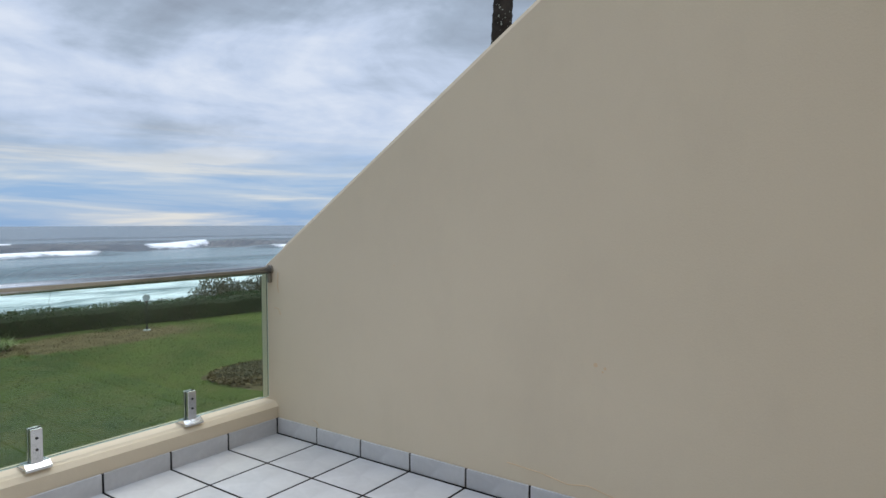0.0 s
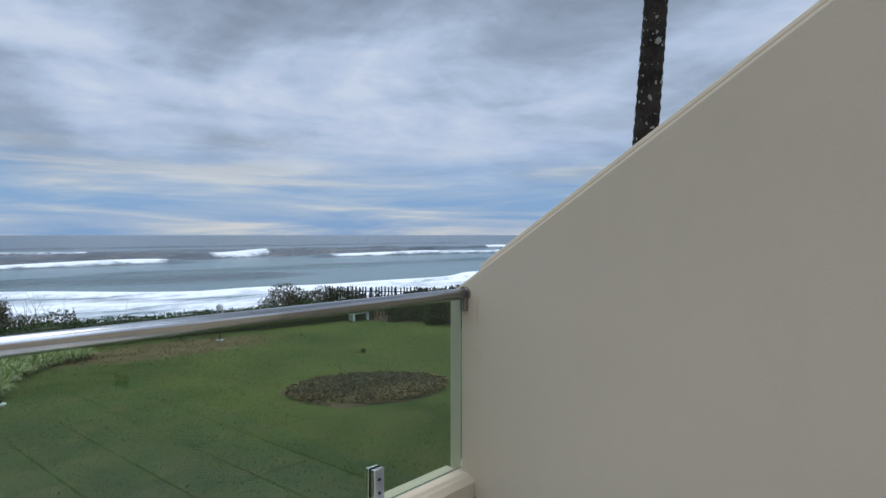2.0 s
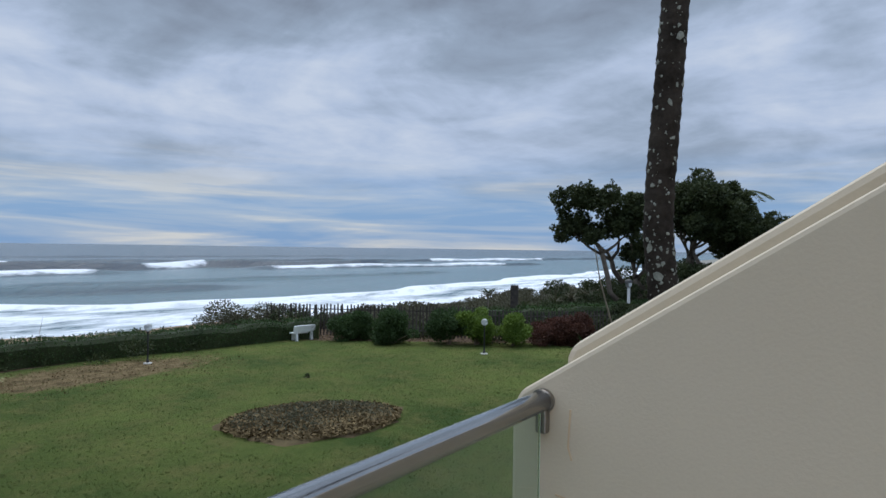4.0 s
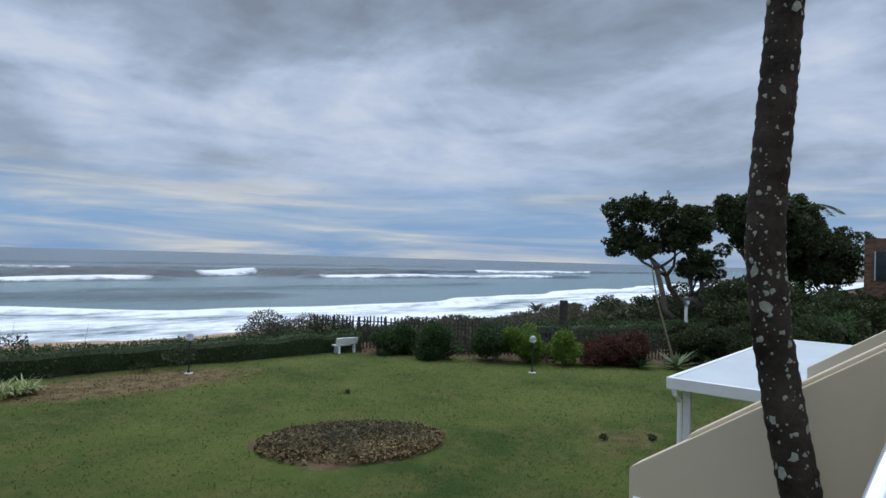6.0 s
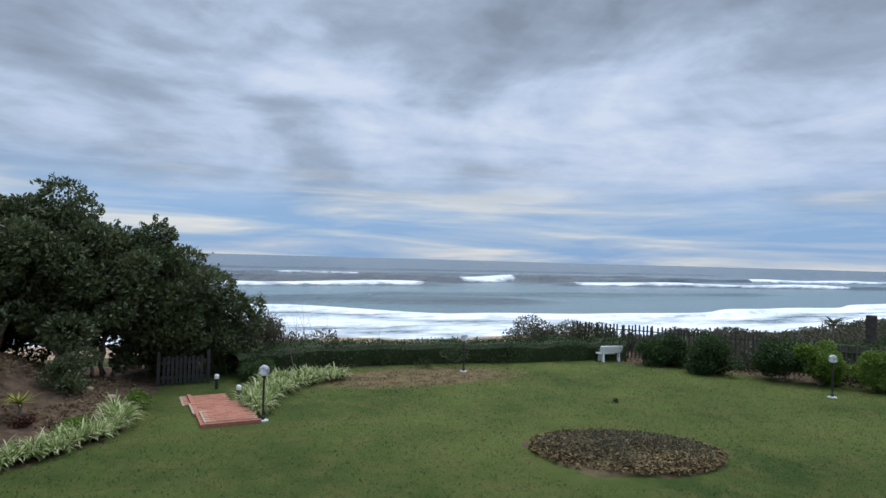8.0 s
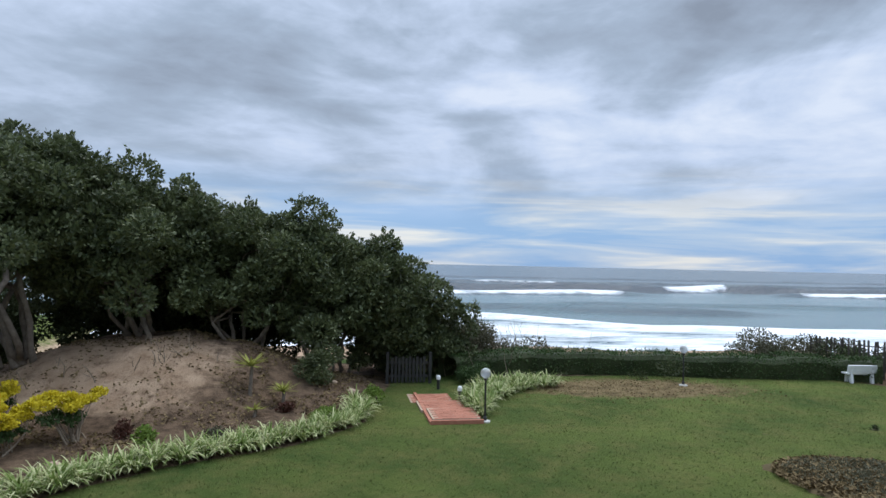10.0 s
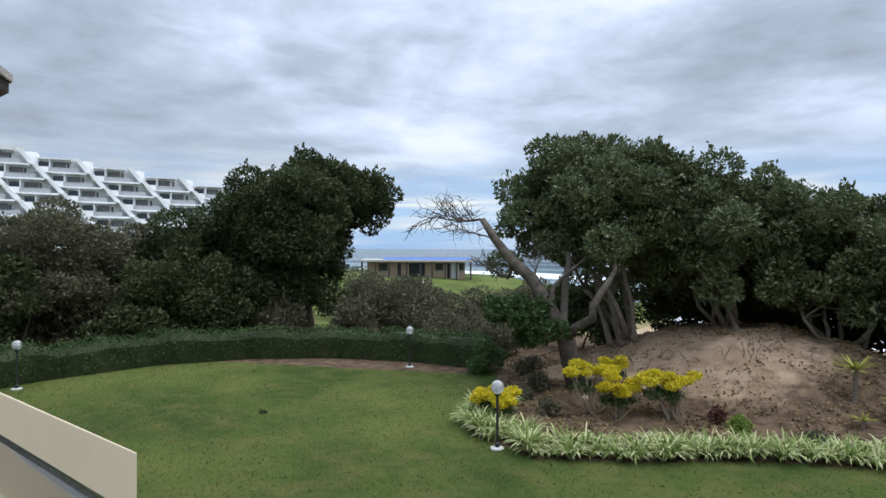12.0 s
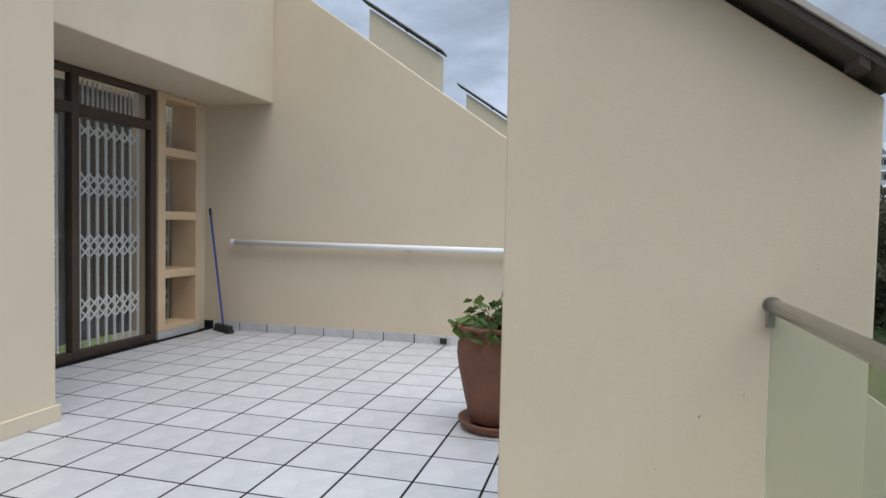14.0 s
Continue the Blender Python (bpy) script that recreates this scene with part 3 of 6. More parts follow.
def sea_material():
    m = bpy.data.materials.new("sea")
    m.use_nodes = True
    tree = m.node_tree
    mk, ln = nodes_of(tree), tree.links.new
    p = tree.nodes["Principled BSDF"]
    vec = mk("ShaderNodeTexCoord").outputs["Object"]
    st = mk("ShaderNodeMapping"); st.inputs["Scale"].default_value = (0.35, 1.0, 1.0)
    ln(vec, st.inputs["Vector"])
    n = mk("ShaderNodeTexNoise", Scale=0.2, Detail=14.0, Roughness=0.82)
    ln(st.outputs[0], n.inputs["Vector"])
    at = mk("ShaderNodeAttribute"); at.attribute_name = "foam"
    s = mk("ShaderNodeMath"); s.operation = "ADD"
    ln(at.outputs["Fac"], s.inputs[0]); ln(n.outputs["Fac"], s.inputs[1])
    r = mk("ShaderNodeMapRange"); r.inputs["From Min"].default_value, r.inputs["From Max"].default_value = 0.98, 1.16
    ln(s.outputs[0], r.inputs["Value"])
    # this attribute carries the far deep water and the painted wave-face shade
    near = mk("ShaderNodeAttribute"); near.attribute_name = "depth"
    water = mk("ShaderNodeMix"); water.data_type = "RGBA"
    water.inputs[6].default_value, water.inputs[7].default_value = (0.09, 0.16, 0.178, 1), (0.030, 0.052, 0.074, 1)
    swell = mk("ShaderNodeMapping"); swell.inputs["Scale"].default_value = (0.02, 0.11, 1.0)
    ln(vec, swell.inputs["Vector"])
    sw = mk("ShaderNodeTexNoise", Scale=1.0, Detail=7.0, Roughness=0.65)
    ln(swell.outputs[0], sw.inputs["Vector"])
    tone = mk("ShaderNodeMath"); tone.operation = "MULTIPLY_ADD"; tone.inputs[1].default_value = 1.6
    shift = mk("ShaderNodeMath"); shift.operation = "SUBTRACT"; shift.inputs[1].default_value = 0.8
    ln(sw.outputs["Fac"], tone.inputs[0]); ln(near.outputs["Fac"], tone.inputs[2]); ln(tone.outputs[0], shift.inputs[0])
    ln(shift.outputs[0], water.inputs[0])
    mix = mk("ShaderNodeMix"); mix.data_type = "RGBA"; mix.inputs[7].default_value = (0.84, 0.87, 0.90, 1)
    ln(r.outputs[0], mix.inputs[0]); ln(water.outputs[2], mix.inputs[6])
    ln(mix.outputs[2], p.inputs["Base Color"])
    rr = mk("ShaderNodeMapRange"); rr.inputs["To Min"].default_value, rr.inputs["To Max"].default_value = 0.24, 0.9
    ln(r.outputs[0], rr.inputs["Value"]); ln(rr.outputs[0], p.inputs["Roughness"])
    p.inputs["Specular IOR Level"].default_value = 0.42
    n2 = mk("ShaderNodeTexNoise", Scale=0.35, Detail=8.0, Roughness=0.65)
    ln(st.outputs[0], n2.inputs["Vector"])
    bp = mk("ShaderNodeBump", Strength=0.8, Distance=1.4)
    ln(n2.outputs["Fac"], bp.inputs["Height"]); ln(bp.outputs[0], p.inputs["Normal"])
    return m


sx = axis_steps([(-4900, -600, 430), (-600, -160, 22), (-160, 420, 2.6), (420, 900, 24), (900, 4900, 400)])
sy = axis_steps([(40, 56, 4), (56, 160, 1.0), (160, 320, 1.3), (320, 360, 2.5), (360, 600, 6), (600, 1200, 40), (1200, 4900, 370)])
tagged(grid_mesh("water", sx, sy, sea_height, sea_material(), {"foam": sea_foam, "depth": sea_depth_face_shade}),
       "grey-blue sea with rolling breakers and white surf", "sea", kind="structure")

# ---- the terrace ----
floor = link("floor", boxed(-8.0, 0.0, -4.9, 0.0, -0.25, -0.0008), GROUT)
tagged(floor, "terrace floor of white tiles with dark joints", "floor", kind="structure")
kerb = link("kerb", prism([(0.0, -0.006), (0.0, 0.155), (0.02, 0.178), (0.05, 0.185), (0.17, 0.185), (0.19, 0.17), (0.19, -0.3), (0.0, -0.3)], -4.23, 0.0), PLASTER)
tagged(kerb, "cream plastered kerb under the glass balustrade", "kerb", kind="structure")
link_front = link("slab_edge", boxed(-4.23, 0.0, -0.2, 0.17, -2.79, -0.31), PLASTER)
tagged(link_front, "cream plastered front of the terrace slab", "wall", kind="structure")


def side_wall(name, x0, x1, y_end, top, slope, low_end=None, label=""):
    """A wall whose top falls towards the sea, with a rounded coping set back along its edges."""
    prof = [(-9.0, GROUND), (-9.0, top + 9.0 * slope), (y_end - 0.03, top - (y_end - 0.03) * slope), (y_end, top - y_end * slope - 0.035), (y_end, GROUND)]
    w = link(name, prism(prof, x0, x1, 0.012), PLASTER)
    return tagged(w, label or "cream plastered side wall with a sloping top", "wall", kind="structure")


wall_right = side_wall("wall_right", 0.0, 0.2, 0.15, 1.055, 0.655)
# raised coping on the outer half of the slope
coping = link("coping", prism([(-9.0, 1.0 + 9.0 * 0.655), (-9.0, 1.118 + 9.0 * 0.655), (0.005, 1.095), (0.02, 1.065), (0.02, 1.0)], 0.045, 0.24, 0.018), PLASTER)
tagged(coping, "rounded plaster coping on the sloping wall", "coping", kind="structure")
wall_left = link("wall_left", prism([(-0.86, -0.3), (-0.86, 2.50), (0.36, 1.645), (0.36, -0.3)], -4.43, -4.23, 0.008), PLASTER)
tagged(wall_left, "cream plastered dividing pier between two terraces", "wall", kind="structure")
wall_left_low = link("wall_left_low", prism([(-0.86, GROUND), (-0.86, -0.3), (0.36, -0.3), (0.36, GROUND)], -4.43, -4.23), PLASTER)
tagged(wall_left_low, "cream plastered foot of the dividing pier", "wall", kind="structure")


def pier_roof(x0, x1, y_tip, z_tip, length, slope, name="pier_roof"):
    """A thin dark board roof with a pale edge, laid along a sloping pier."""
    root = thing(name, "dark board roof with a pale edge on a sloping pier", "roof")
    dy, dz = -length, length * slope
    part("board", prism([(y_tip, z_tip), (y_tip + dy, z_tip + dz), (y_tip + dy, z_tip + dz + 0.028), (y_tip, z_tip + 0.028)], x0, x1), DARK_ROOF, root)
    part("roof_edge", prism([(y_tip + 0.006, z_tip + 0.030), (y_tip + dy, z_tip + dz + 0.032), (y_tip + dy, z_tip + dz + 0.055), (y_tip + 0.006, z_tip + 0.05)], x0 - 0.01, x1 + 0.012), LIGHT_EDGE, root, "pale grey metal edge")
    for i in range(int(length / 0.55)):
        y = y_tip - 0.10 - 0.55 * i
        z = z_tip + (y_tip - y) * slope
        part("batten", prism([(y, z - 0.03), (y - 0.03, z - 0.03 + 0.03 * slope), (y - 0.03, z + 0.03 * slope), (y, z)], x1 - 0.14, x1 - 0.004), TIMBER, root)
    return root


pier_roof(-4.46, -4.115, 0.375, 1.668, 1.35, 0.70)

# far end of the terrace, and the piers of the houses beyond it
wall_end = link("wall_end", prism([(-6.0, GROUND), (-6.0, 1.045 + 6.0 * 0.70), (2.48, 1.045 - 2.48 * 0.70), (2.48, GROUND)], -8.15, -7.95, 0.012), PLASTER)
tagged(wall_end, "cream plastered end wall with a sloping top", "wall", kind="structure")
for i, (x, y0, y1, z1) in enumerate(((-12.3, -4.6, -3.29, 4.07), (-16.4, -3.75, -2.5, 3.45))):
    w = link("wall_pier_%d" % (i + 1), prism([(y0, GROUND), (y0, z1 + (y1 - y0) * 0.67), (y1, z1), (y1, GROUND)], x - 0.2, x, 0.01), PLASTER)
    tagged(w, "cream plastered pier of a neighbouring house", "wall", kind="structure")
    pier_roof(x - 0.25, x + 0.08, y1 + 0.04, z1 + 0.03, 1.5, 0.67)

# house front: our own face, the porch with the door, and the storey above
house = link("wall_front", boxed(-4.885, 0.0, -3.85, -3.6, -0.006, 5.4, 0.012), PLASTER)
tagged(house, "cream plastered house front", "wall", kind="structure")
ret = link("wall_return", boxed(-4.885, -4.7, -5.0, -3.85, -0.006, 5.4), PLASTER)
tagged(ret, "cream plastered return of the porch", "wall", kind="structure")
upper = link("wall_upper", boxed(-7.95, -4.887, -4.25, -3.95, 2.45, 5.4, 0.01), PLASTER)
tagged(upper, "cream plastered wall of the upper storey", "wall", kind="structure")
soffit = link("ceiling", boxed(-7.95, -4.89, -5.0, -4.25, 2.455, 2.6), PLASTER)
tagged(soffit, "cream plastered porch ceiling", "ceiling", kind="structure")
back = bmesh.new()
box(back, -7.95, -7.80, -5.0, -4.78, -0.006, 2.455)
box(back, -7.95, -4.7, -5.55, -5.42, -0.0005, 2.6)
back = link("wall_porch", back, PLASTER)
tagged(back, "cream plastered back wall of the porch", "wall", kind="structure")

# skirtings
SK_MESH = None


def tile_mesh(name, sx, sy, sz, bev):
    bm = boxed(-sx / 2, sx / 2, -sy / 2, sy / 2, -sz / 2, sz / 2)
    top = [e for e in bm.edges if all(v.co.z > 0 for v in e.verts)]
    bmesh.ops.bevel(bm, geom=top, offset=bev, segments=1, affect="EDGES")
    me = bpy.data.meshes.new(name)
    bm.to_mesh(me)
    bm.free()
    me.materials.append(TILE)
    return me


skirting = thing("baseboard", "white tile skirting with dark joints along the terrace", "skirting", kind="structure")
skirt_x = tile_mesh("skirting_tile", T - 0.011, 0.009, 0.088, 0.002)
skirt_y = tile_mesh("skirting_tile", 0.009, T - 0.011, 0.088, 0.002)


def skirt(me, x, y):
    ob = new("skirting_tile", me)
    ob.parent = skirting
    ob.location = (x, y, 0.045)


for i in range(12):
    skirt(skirt_x, -0.017 - T * (i + 0.5), -0.005)
for i in range(10):
    skirt(skirt_y, -0.005, -T * (i + 0.5))
for i in range(13):
    skirt(skirt_y, -7.945, -T * (i + 1.5))
bm = bmesh.new()
box(bm, -4.23, 0.0, -0.0042, -0.0005, 0.0, 0.088)
box(bm, -0.0042, -0.0005, -3.6, 0.0, 0.0, 0.088)
box(bm, -7.949, -7.946, -4.78, 0.0, 0.0, 0.088)
part("joint_backing", bm, GROUT, skirting, "dark joint behind the skirting tiles")
bm = boxed(-4.90, -0.012, -3.6, -3.58, 0.0, 0.10, 0.006)
part("plaster_plinth", bm, PLASTER, skirting, "low plaster plinth of the house front")

# balustrade
rail = thing("balustrade", "steel top rail on clear glass panels along the kerb", "railing")


def top_rail(root, x0, x1, y, z, r=0.025):
    bm = bmesh.new()
    n = 20
    prof = [(y + 1.05 * r * math.cos(2 * math.pi * k / n), z + r * math.sin(2 * math.pi * k / n)) for k in range(n)]
    prism(prof, x0, x1, bm=bm)
    ob = part("top_rail", bm, STEEL, root, "polished steel rail with stains", smooth=False)
    for p in ob.data.polygons:
        p.use_smooth = len(p.vertices) == 4
    for xe, s in ((x0, 1), (x1, -1)):
        b = bmesh.new()
        box(b, min(xe, xe + s * 0.025), max(xe, xe + s * 0.025), y - 0.018, y + 0.018, z - 0.075, z - 0.005, 0.004)
        part("end_bracket", b, DARK_STEEL, root, "dull steel end bracket")
        c = bmesh.new()
        prism([(y + 1.2 * r * math.cos(2 * math.pi * k / n), z + 1.18 * r * math.sin(2 * math.pi * k / n)) for k in range(n)], min(xe, xe + s * 0.012), max(xe, xe + s * 0.012), bm=c)
        part("end_cap", c, DARK_STEEL, root, "dull steel end cap")


top_rail(rail, -4.23, 0.0, 0.055, 0.962)
PANELS = ((-4.205, -1.74), (-1.725, -0.03))
for x0, x1 in PANELS:
    pane = part("glass_panel", boxed(x0, x1, 0.049, 0.061, 0.215, 0.945, 0.0015), GLASS, rail, "clear green-tinted glass panel")
    pane.visible_shadow = False
    part("glass_edge", boxed(x0 + 0.002, x1 - 0.002, 0.0495, 0.0605, 0.2115, 0.2145), GLASS_EDGE, rail, "pale green glass edge")
    part("glass_edge", boxed(x1 + 0.0002, x1 + 0.003, 0.0495, 0.0605, 0.2145, 0.94), GLASS_EDGE, rail, "pale green glass edge")


def spigot(x):
    root = thing("glass_clamp", "steel glass clamp bolted on the kerb", "clamp", pose(x, 0.055, 0.185), group="glass clamps on the kerb")
    part("base_plate", boxed(-0.052, 0.052, -0.05, 0.05, 0.0, 0.012, 0.003), STEEL, root, "steel base plate")
    bm = bmesh.new()
    prism([(-0.048, 0.012), (-0.026, 0.03), (0.026, 0.03), (0.048, 0.012)], -0.05, 0.05, bm=bm)
    part("collar", bm, STEEL, root)
    part("post", boxed(-0.024, 0.024, -0.030, -0.0085, 0.026, 0.175, 0.003), STEEL, root)
    part("rear_post", boxed(-0.024, 0.024, 0.0085, 0.024, 0.026, 0.175, 0.003), STEEL, root)
    part("gasket", boxed(-0.025, 0.025, -0.0085, -0.0062, 0.028, 0.178), RUBBER, root, "black rubber gasket")
    for z in (0.085, 0.135):
        b = bmesh.new()
        tube(b, [(0, -0.0325, z), (0, -0.029, z)], 0.006, 10)
        part("bolt", b, BLACK_PAINT, root, "dark bolt")


for x in (-0.54, -1.27, -1.9, -2.6, -3.3, -3.9):
    spigot(x)

# glazed door behind a white folding security gate
door = thing("door_1", "dark timber glazed door behind a closed white security gate", "door", kind="structure")
DX0, DX1 = -7.16, -5.0
frame_bits = ((DX0, DX0 + 0.075, 0, 2.45), (-6.235, -6.155, 0, 2.45), (DX1 - 0.06, DX1, 0, 2.45), (DX0 + 0.076, -6.236, 2.06, 2.15), (-6.154, DX1 - 0.061, 2.06, 2.15),
              (DX0 + 0.076, -6.236, 2.39, 2.45), (-6.154, DX1 - 0.061, 2.39, 2.45), (DX0 + 0.076, -6.236, 0, 0.07), (-6.154, DX1 - 0.061, 0, 0.07))
for x0, x1, z0, z1 in frame_bits:
    part("frame", boxed(x0, x1, -4.84, -4.765, z0, z1, 0.006), TIMBER, door, "dark stained timber frame")
for x0, x1 in ((DX0 + 0.075, -6.235), (-6.155, DX1 - 0.06)):
    for z0, z1 in ((0.07, 2.06), (2.15, 2.39)):
        pn = part("pane", boxed(x0, x1, -4.812, -4.806, z0, z1), CLEAR_GLASS, door)
        pn.visible_shadow = False


def lattice(root, x0, x1, z0, z1, count, y=-4.90):
    """Pairs of upright bars joined by crossed links at three heights."""
    step = (x1 - x0) / count
    h = z1 - z0
    for i in range(count + 1):
        x = x0 + i * step
        part("bar", boxed(x - 0.008, x + 0.008, y - 0.009, y + 0.009, z0, z1), WHITE_PAINT, root, "white upright bar")
    for f in ((0.17, 0.45, 0.72, 0.955) if h > 1 else (0.5,)):
        bm = bmesh.new()
        zc = z0 + f * h
        size = 0.5 * step * 1.0
        for i in range(count):
            xc = x0 + (i + 0.5) * step
            for k in ((-1, 1) if f < 0.9 or h < 1 else (0,)):
                for s in (-1, 1):
                    r = boxed(-0.5 * math.hypot(step, 0.1), 0.5 * math.hypot(step, 0.1), -0.004, 0.004, -0.007, 0.007)
                    bmesh.ops.transform(r, matrix=Matrix.Translation((xc, y + 0.012 + 0.006 * s, zc + 0.05 * k)) @ Matrix.Rotation(s * math.atan2(0.1, step), 4, "Y"), verts=r.verts)
                    tmp = bpy.data.meshes.new("link")
                    r.to_mesh(tmp)
                    r.free()
                    bm.from_mesh(tmp)
                    bpy.data.meshes.remove(tmp)
        part("lattice", bm, WHITE_PAINT, root, "white crossed links")


gate = thing("security_gate", "white folding steel security gate, closed behind the door glass", "gate")
lattice(gate, DX0 + 0.10, -6.26, 0.06, 2.05, 8)
lattice(gate, -6.13, DX1 - 0.08, 0.06, 2.05, 9)
for k in range(16):
    x = DX0 + 0.1 + k * 0.055
    if k < 15:
        part("upper_bar", boxed(x - 0.006, x + 0.006, -4.905, -4.893, 2.16, 2.39), WHITE_PAINT, gate)
bm = bmesh.new()
for i in range(60):
    x = -7.9 + i * 0.05
    box(bm, x, x + 0.05, -5.30 + 0.02 * (i % 2), -5.28 + 0.02 * (i % 2), 0.03, 2.44)
curtain = link("curtain", bm, CURTAIN)
tagged(curtain, "grey pleated curtain hanging behind the glazed door, darkened for the dim room", "curtain")

# column of four plastered window niches
niche = thing("window_1", "column of four small windows in orange plaster niches", "window", kind="structure")
for x0, x1 in ((-7.27, -7.165), (-7.80, -7.745)):
    part("jamb", boxed(x0, x1, -5.06, -4.745, 0.075, 2.45, 0.006), PLASTER_TRIM, niche)
for z0, z1 in ((0.075, 0.125), (0.605, 0.69), (1.195, 1.28), (1.835, 1.92), (2.40, 2.45)):
    part("shelf", boxed(-7.745, -7.27, -5.055, -4.75, z0, z1, 0.005), PLASTER_TRIM, niche)
part("plinth_tile", boxed(-7.80, -7.165, -5.0, -4.744, 0.0, 0.073, 0.003), TILE, niche, "white plinth tile")
for z0, z1 in ((0.125, 0.605), (0.69, 1.195), (1.28, 1.835), (1.92, 2.40)):
    p = part("pane", boxed(-7.745, -7.27, -5.05, -5.044, z0, z1), CLEAR_GLASS, niche)
    p.visible_shadow = False
    for k in range(7):
        x = -7.72 + k * 0.07
        part("bar", boxed(x - 0.006, x + 0.006, -5.085, -5.075, z0, z1), WHITE_PAINT, niche, "white upright bar")
    bm = bmesh.new()
    zc = (z0 + z1) / 2
    for k in range(6):
        xc = -7.685 + k * 0.07
        for dz in (-0.05, 0.05):
            for s in (-1, 1):
                tube(bm, [(xc - 0.035, -5.07, zc + dz - s * 0.05), (xc + 0.035, -5.07, zc + dz + s * 0.05)], 0.007, 4)
    part("lattice", bm, WHITE_PAINT, niche, "white crossed links")

# things on the terrace
pipe = thing("wall_pipe", "white pipe handrail fixed along the end wall", "pipe")
bm = tube(bmesh.new(), [(-7.88, -4.38, 0.965), (-7.88, -0.3, 0.955)], 0.029, 14)
part("pipe", bm, WHITE_PAINT, pipe, smooth=True)
part("end_cap", tube(bmesh.new(), [(-7.88, -4.40, 0.965), (-7.88, -4.36, 0.965)], 0.034, 14), WHITE_PAINT, pipe)
for y in (-4.2, -2.4, -0.7):
    part("bracket", boxed(-7.95, -7.88, y - 0.012, y + 0.012, 0.925, 0.945), DARK_STEEL, pipe, "rusty bracket")

broom = thing("broom", "blue-handled broom with a black head leaning in the corner", "broom")
part("handle", tube(bmesh.new(), [(-7.80, -4.44, 0.06), (-7.87, -4.66, 1.30)], 0.012, 10), BLUE, broom, "blue handle")
part("grip", tube(bmesh.new(), [(-7.867, -4.652, 1.255), (-7.8715, -4.664, 1.325)], 0.0145, 10), BLACK_PAINT, broom)
bm = boxed(-0.15, 0.15, -0.03, 0.03, 0.035, 0.08, 0.012)
bmesh.ops.transform(bm, matrix=Matrix.Translation((-7.79, -4.43, 0)) @ Matrix.Rotation(radians(62), 4, "Z"), verts=bm.verts)
part("head", bm, BLACK_PAINT, broom, "black broom head")
bm = boxed(-0.155, 0.155, -0.036, 0.036, 0.0, 0.036)
bmesh.ops.transform(bm, matrix=Matrix.Translation((-7.79, -4.43, 0)) @ Matrix.Rotation(radians(62), 4, "Z"), verts=bm.verts)
part("bristle_pad", bm, RUBBER, broom, "black bristles")

drain = thing("floor_drain", "small black drain outlet at the foot of the end wall", "drain", pose(-7.93, -2.02, 0.0))
part("outlet_frame", boxed(-0.006, 0.02, -0.055, 0.055, 0.0, 0.085, 0.003), CONCRETE, drain)
part("outlet", boxed(0.019, 0.03, -0.035, 0.035, 0.015, 0.07), BLACK_PAINT, drain)

PX, PY = -5.60, -1.09
pot = thing("plant_pot", "tall terracotta pot on a saucer with a leafy plant", "pot", pose(PX, PY, 0) @ Matrix.Scale(0.95, 4))
part("body", lathe(bmesh.new(), [(0.165, 0.05), (0.175, 0.06), (0.205, 0.18), (0.245, 0.36), (0.262, 0.47), (0.258, 0.535), (0.238, 0.575), (0.24, 0.60), (0.272, 0.625), (0.278, 0.645), (0.268, 0.66), (0.235, 0.655), (0.225, 0.60), (0.20, 0.58)], 40), TERRACOTTA, pot, smooth=True)
part("saucer", lathe(bmesh.new(), [(0.20, 0.0), (0.225, 0.01), (0.245, 0.05), (0.248, 0.062), (0.232, 0.062), (0.215, 0.03)], 36), TERRACOTTA, pot, "glazed brown saucer", smooth=True)
part("soil", lathe(bmesh.new(), [(0.01, 0.60), (0.225, 0.605), (0.22, 0.61), (0.01, 0.625)], 24), WOOD, pot)
plant = thing("pot_plant", "light green leafy plant growing in the terracotta pot", "plant", pose(PX, PY, 0.55) @ Matrix.Scale(0.9, 4))
rng = np.random.default_rng(5)
bm = bmesh.new()
cs, ws = [], []
for i in range(34):
    a, r, h = rng.uniform(0, 6.28), rng.uniform(0.05, 0.34), rng.uniform(0.04, 0.30)
    h = h * (0.8 - r * 1.3) + 0.02
    tip = Vector((r * math.cos(a), r * math.sin(a), h))
    tube(bm, [(0.3 * tip.x, 0.3 * tip.y, 0.0), (0.75 * tip.x, 0.75 * tip.y, h * 0.8), tip], [0.006, 0.004, 0.003], 5)
    for k in range(5):
        q = tip + Vector(rng.normal(size=3)) * 0.035
        cs.append(q); ws.append((math.cos(a) + rng.normal() * 0.7, math.sin(a) + rng.normal() * 0.7, rng.normal() * 0.35))
part("stalk", bm, TWIG, plant)
leaves_mesh("foliage", cs, ws, 0.10, 0.075, LEAF_POT, plant, 0.15, 9)

# next terrace, one step lower
next_floor = link("floor_next", boxed(0.2, 4.6, -4.0, 0.0, -0.45, -0.17), CONCRETE)
tagged(next_floor, "grey floor of the neighbouring terrace", "floor", kind="structure")
slab2 = link("slab_edge_next", boxed(0.2, 4.6, -0.2, 0.15, GROUND, -0.172), PLASTER)
tagged(slab2, "cream plastered front of the neighbouring slab", "wall", kind="structure")
rail2 = thing("balustrade", "steel top rail on clear glass along the neighbouring terrace", "railing")
top_rail(rail2, 0.24, 4.12, 0.068, 0.900)
pn = part("glass_panel", boxed(0.27, 4.1, 0.062, 0.074, 0.06, 0.878), GLASS, rail2, "clear green-tinted glass panel")
pn.visible_shadow = False
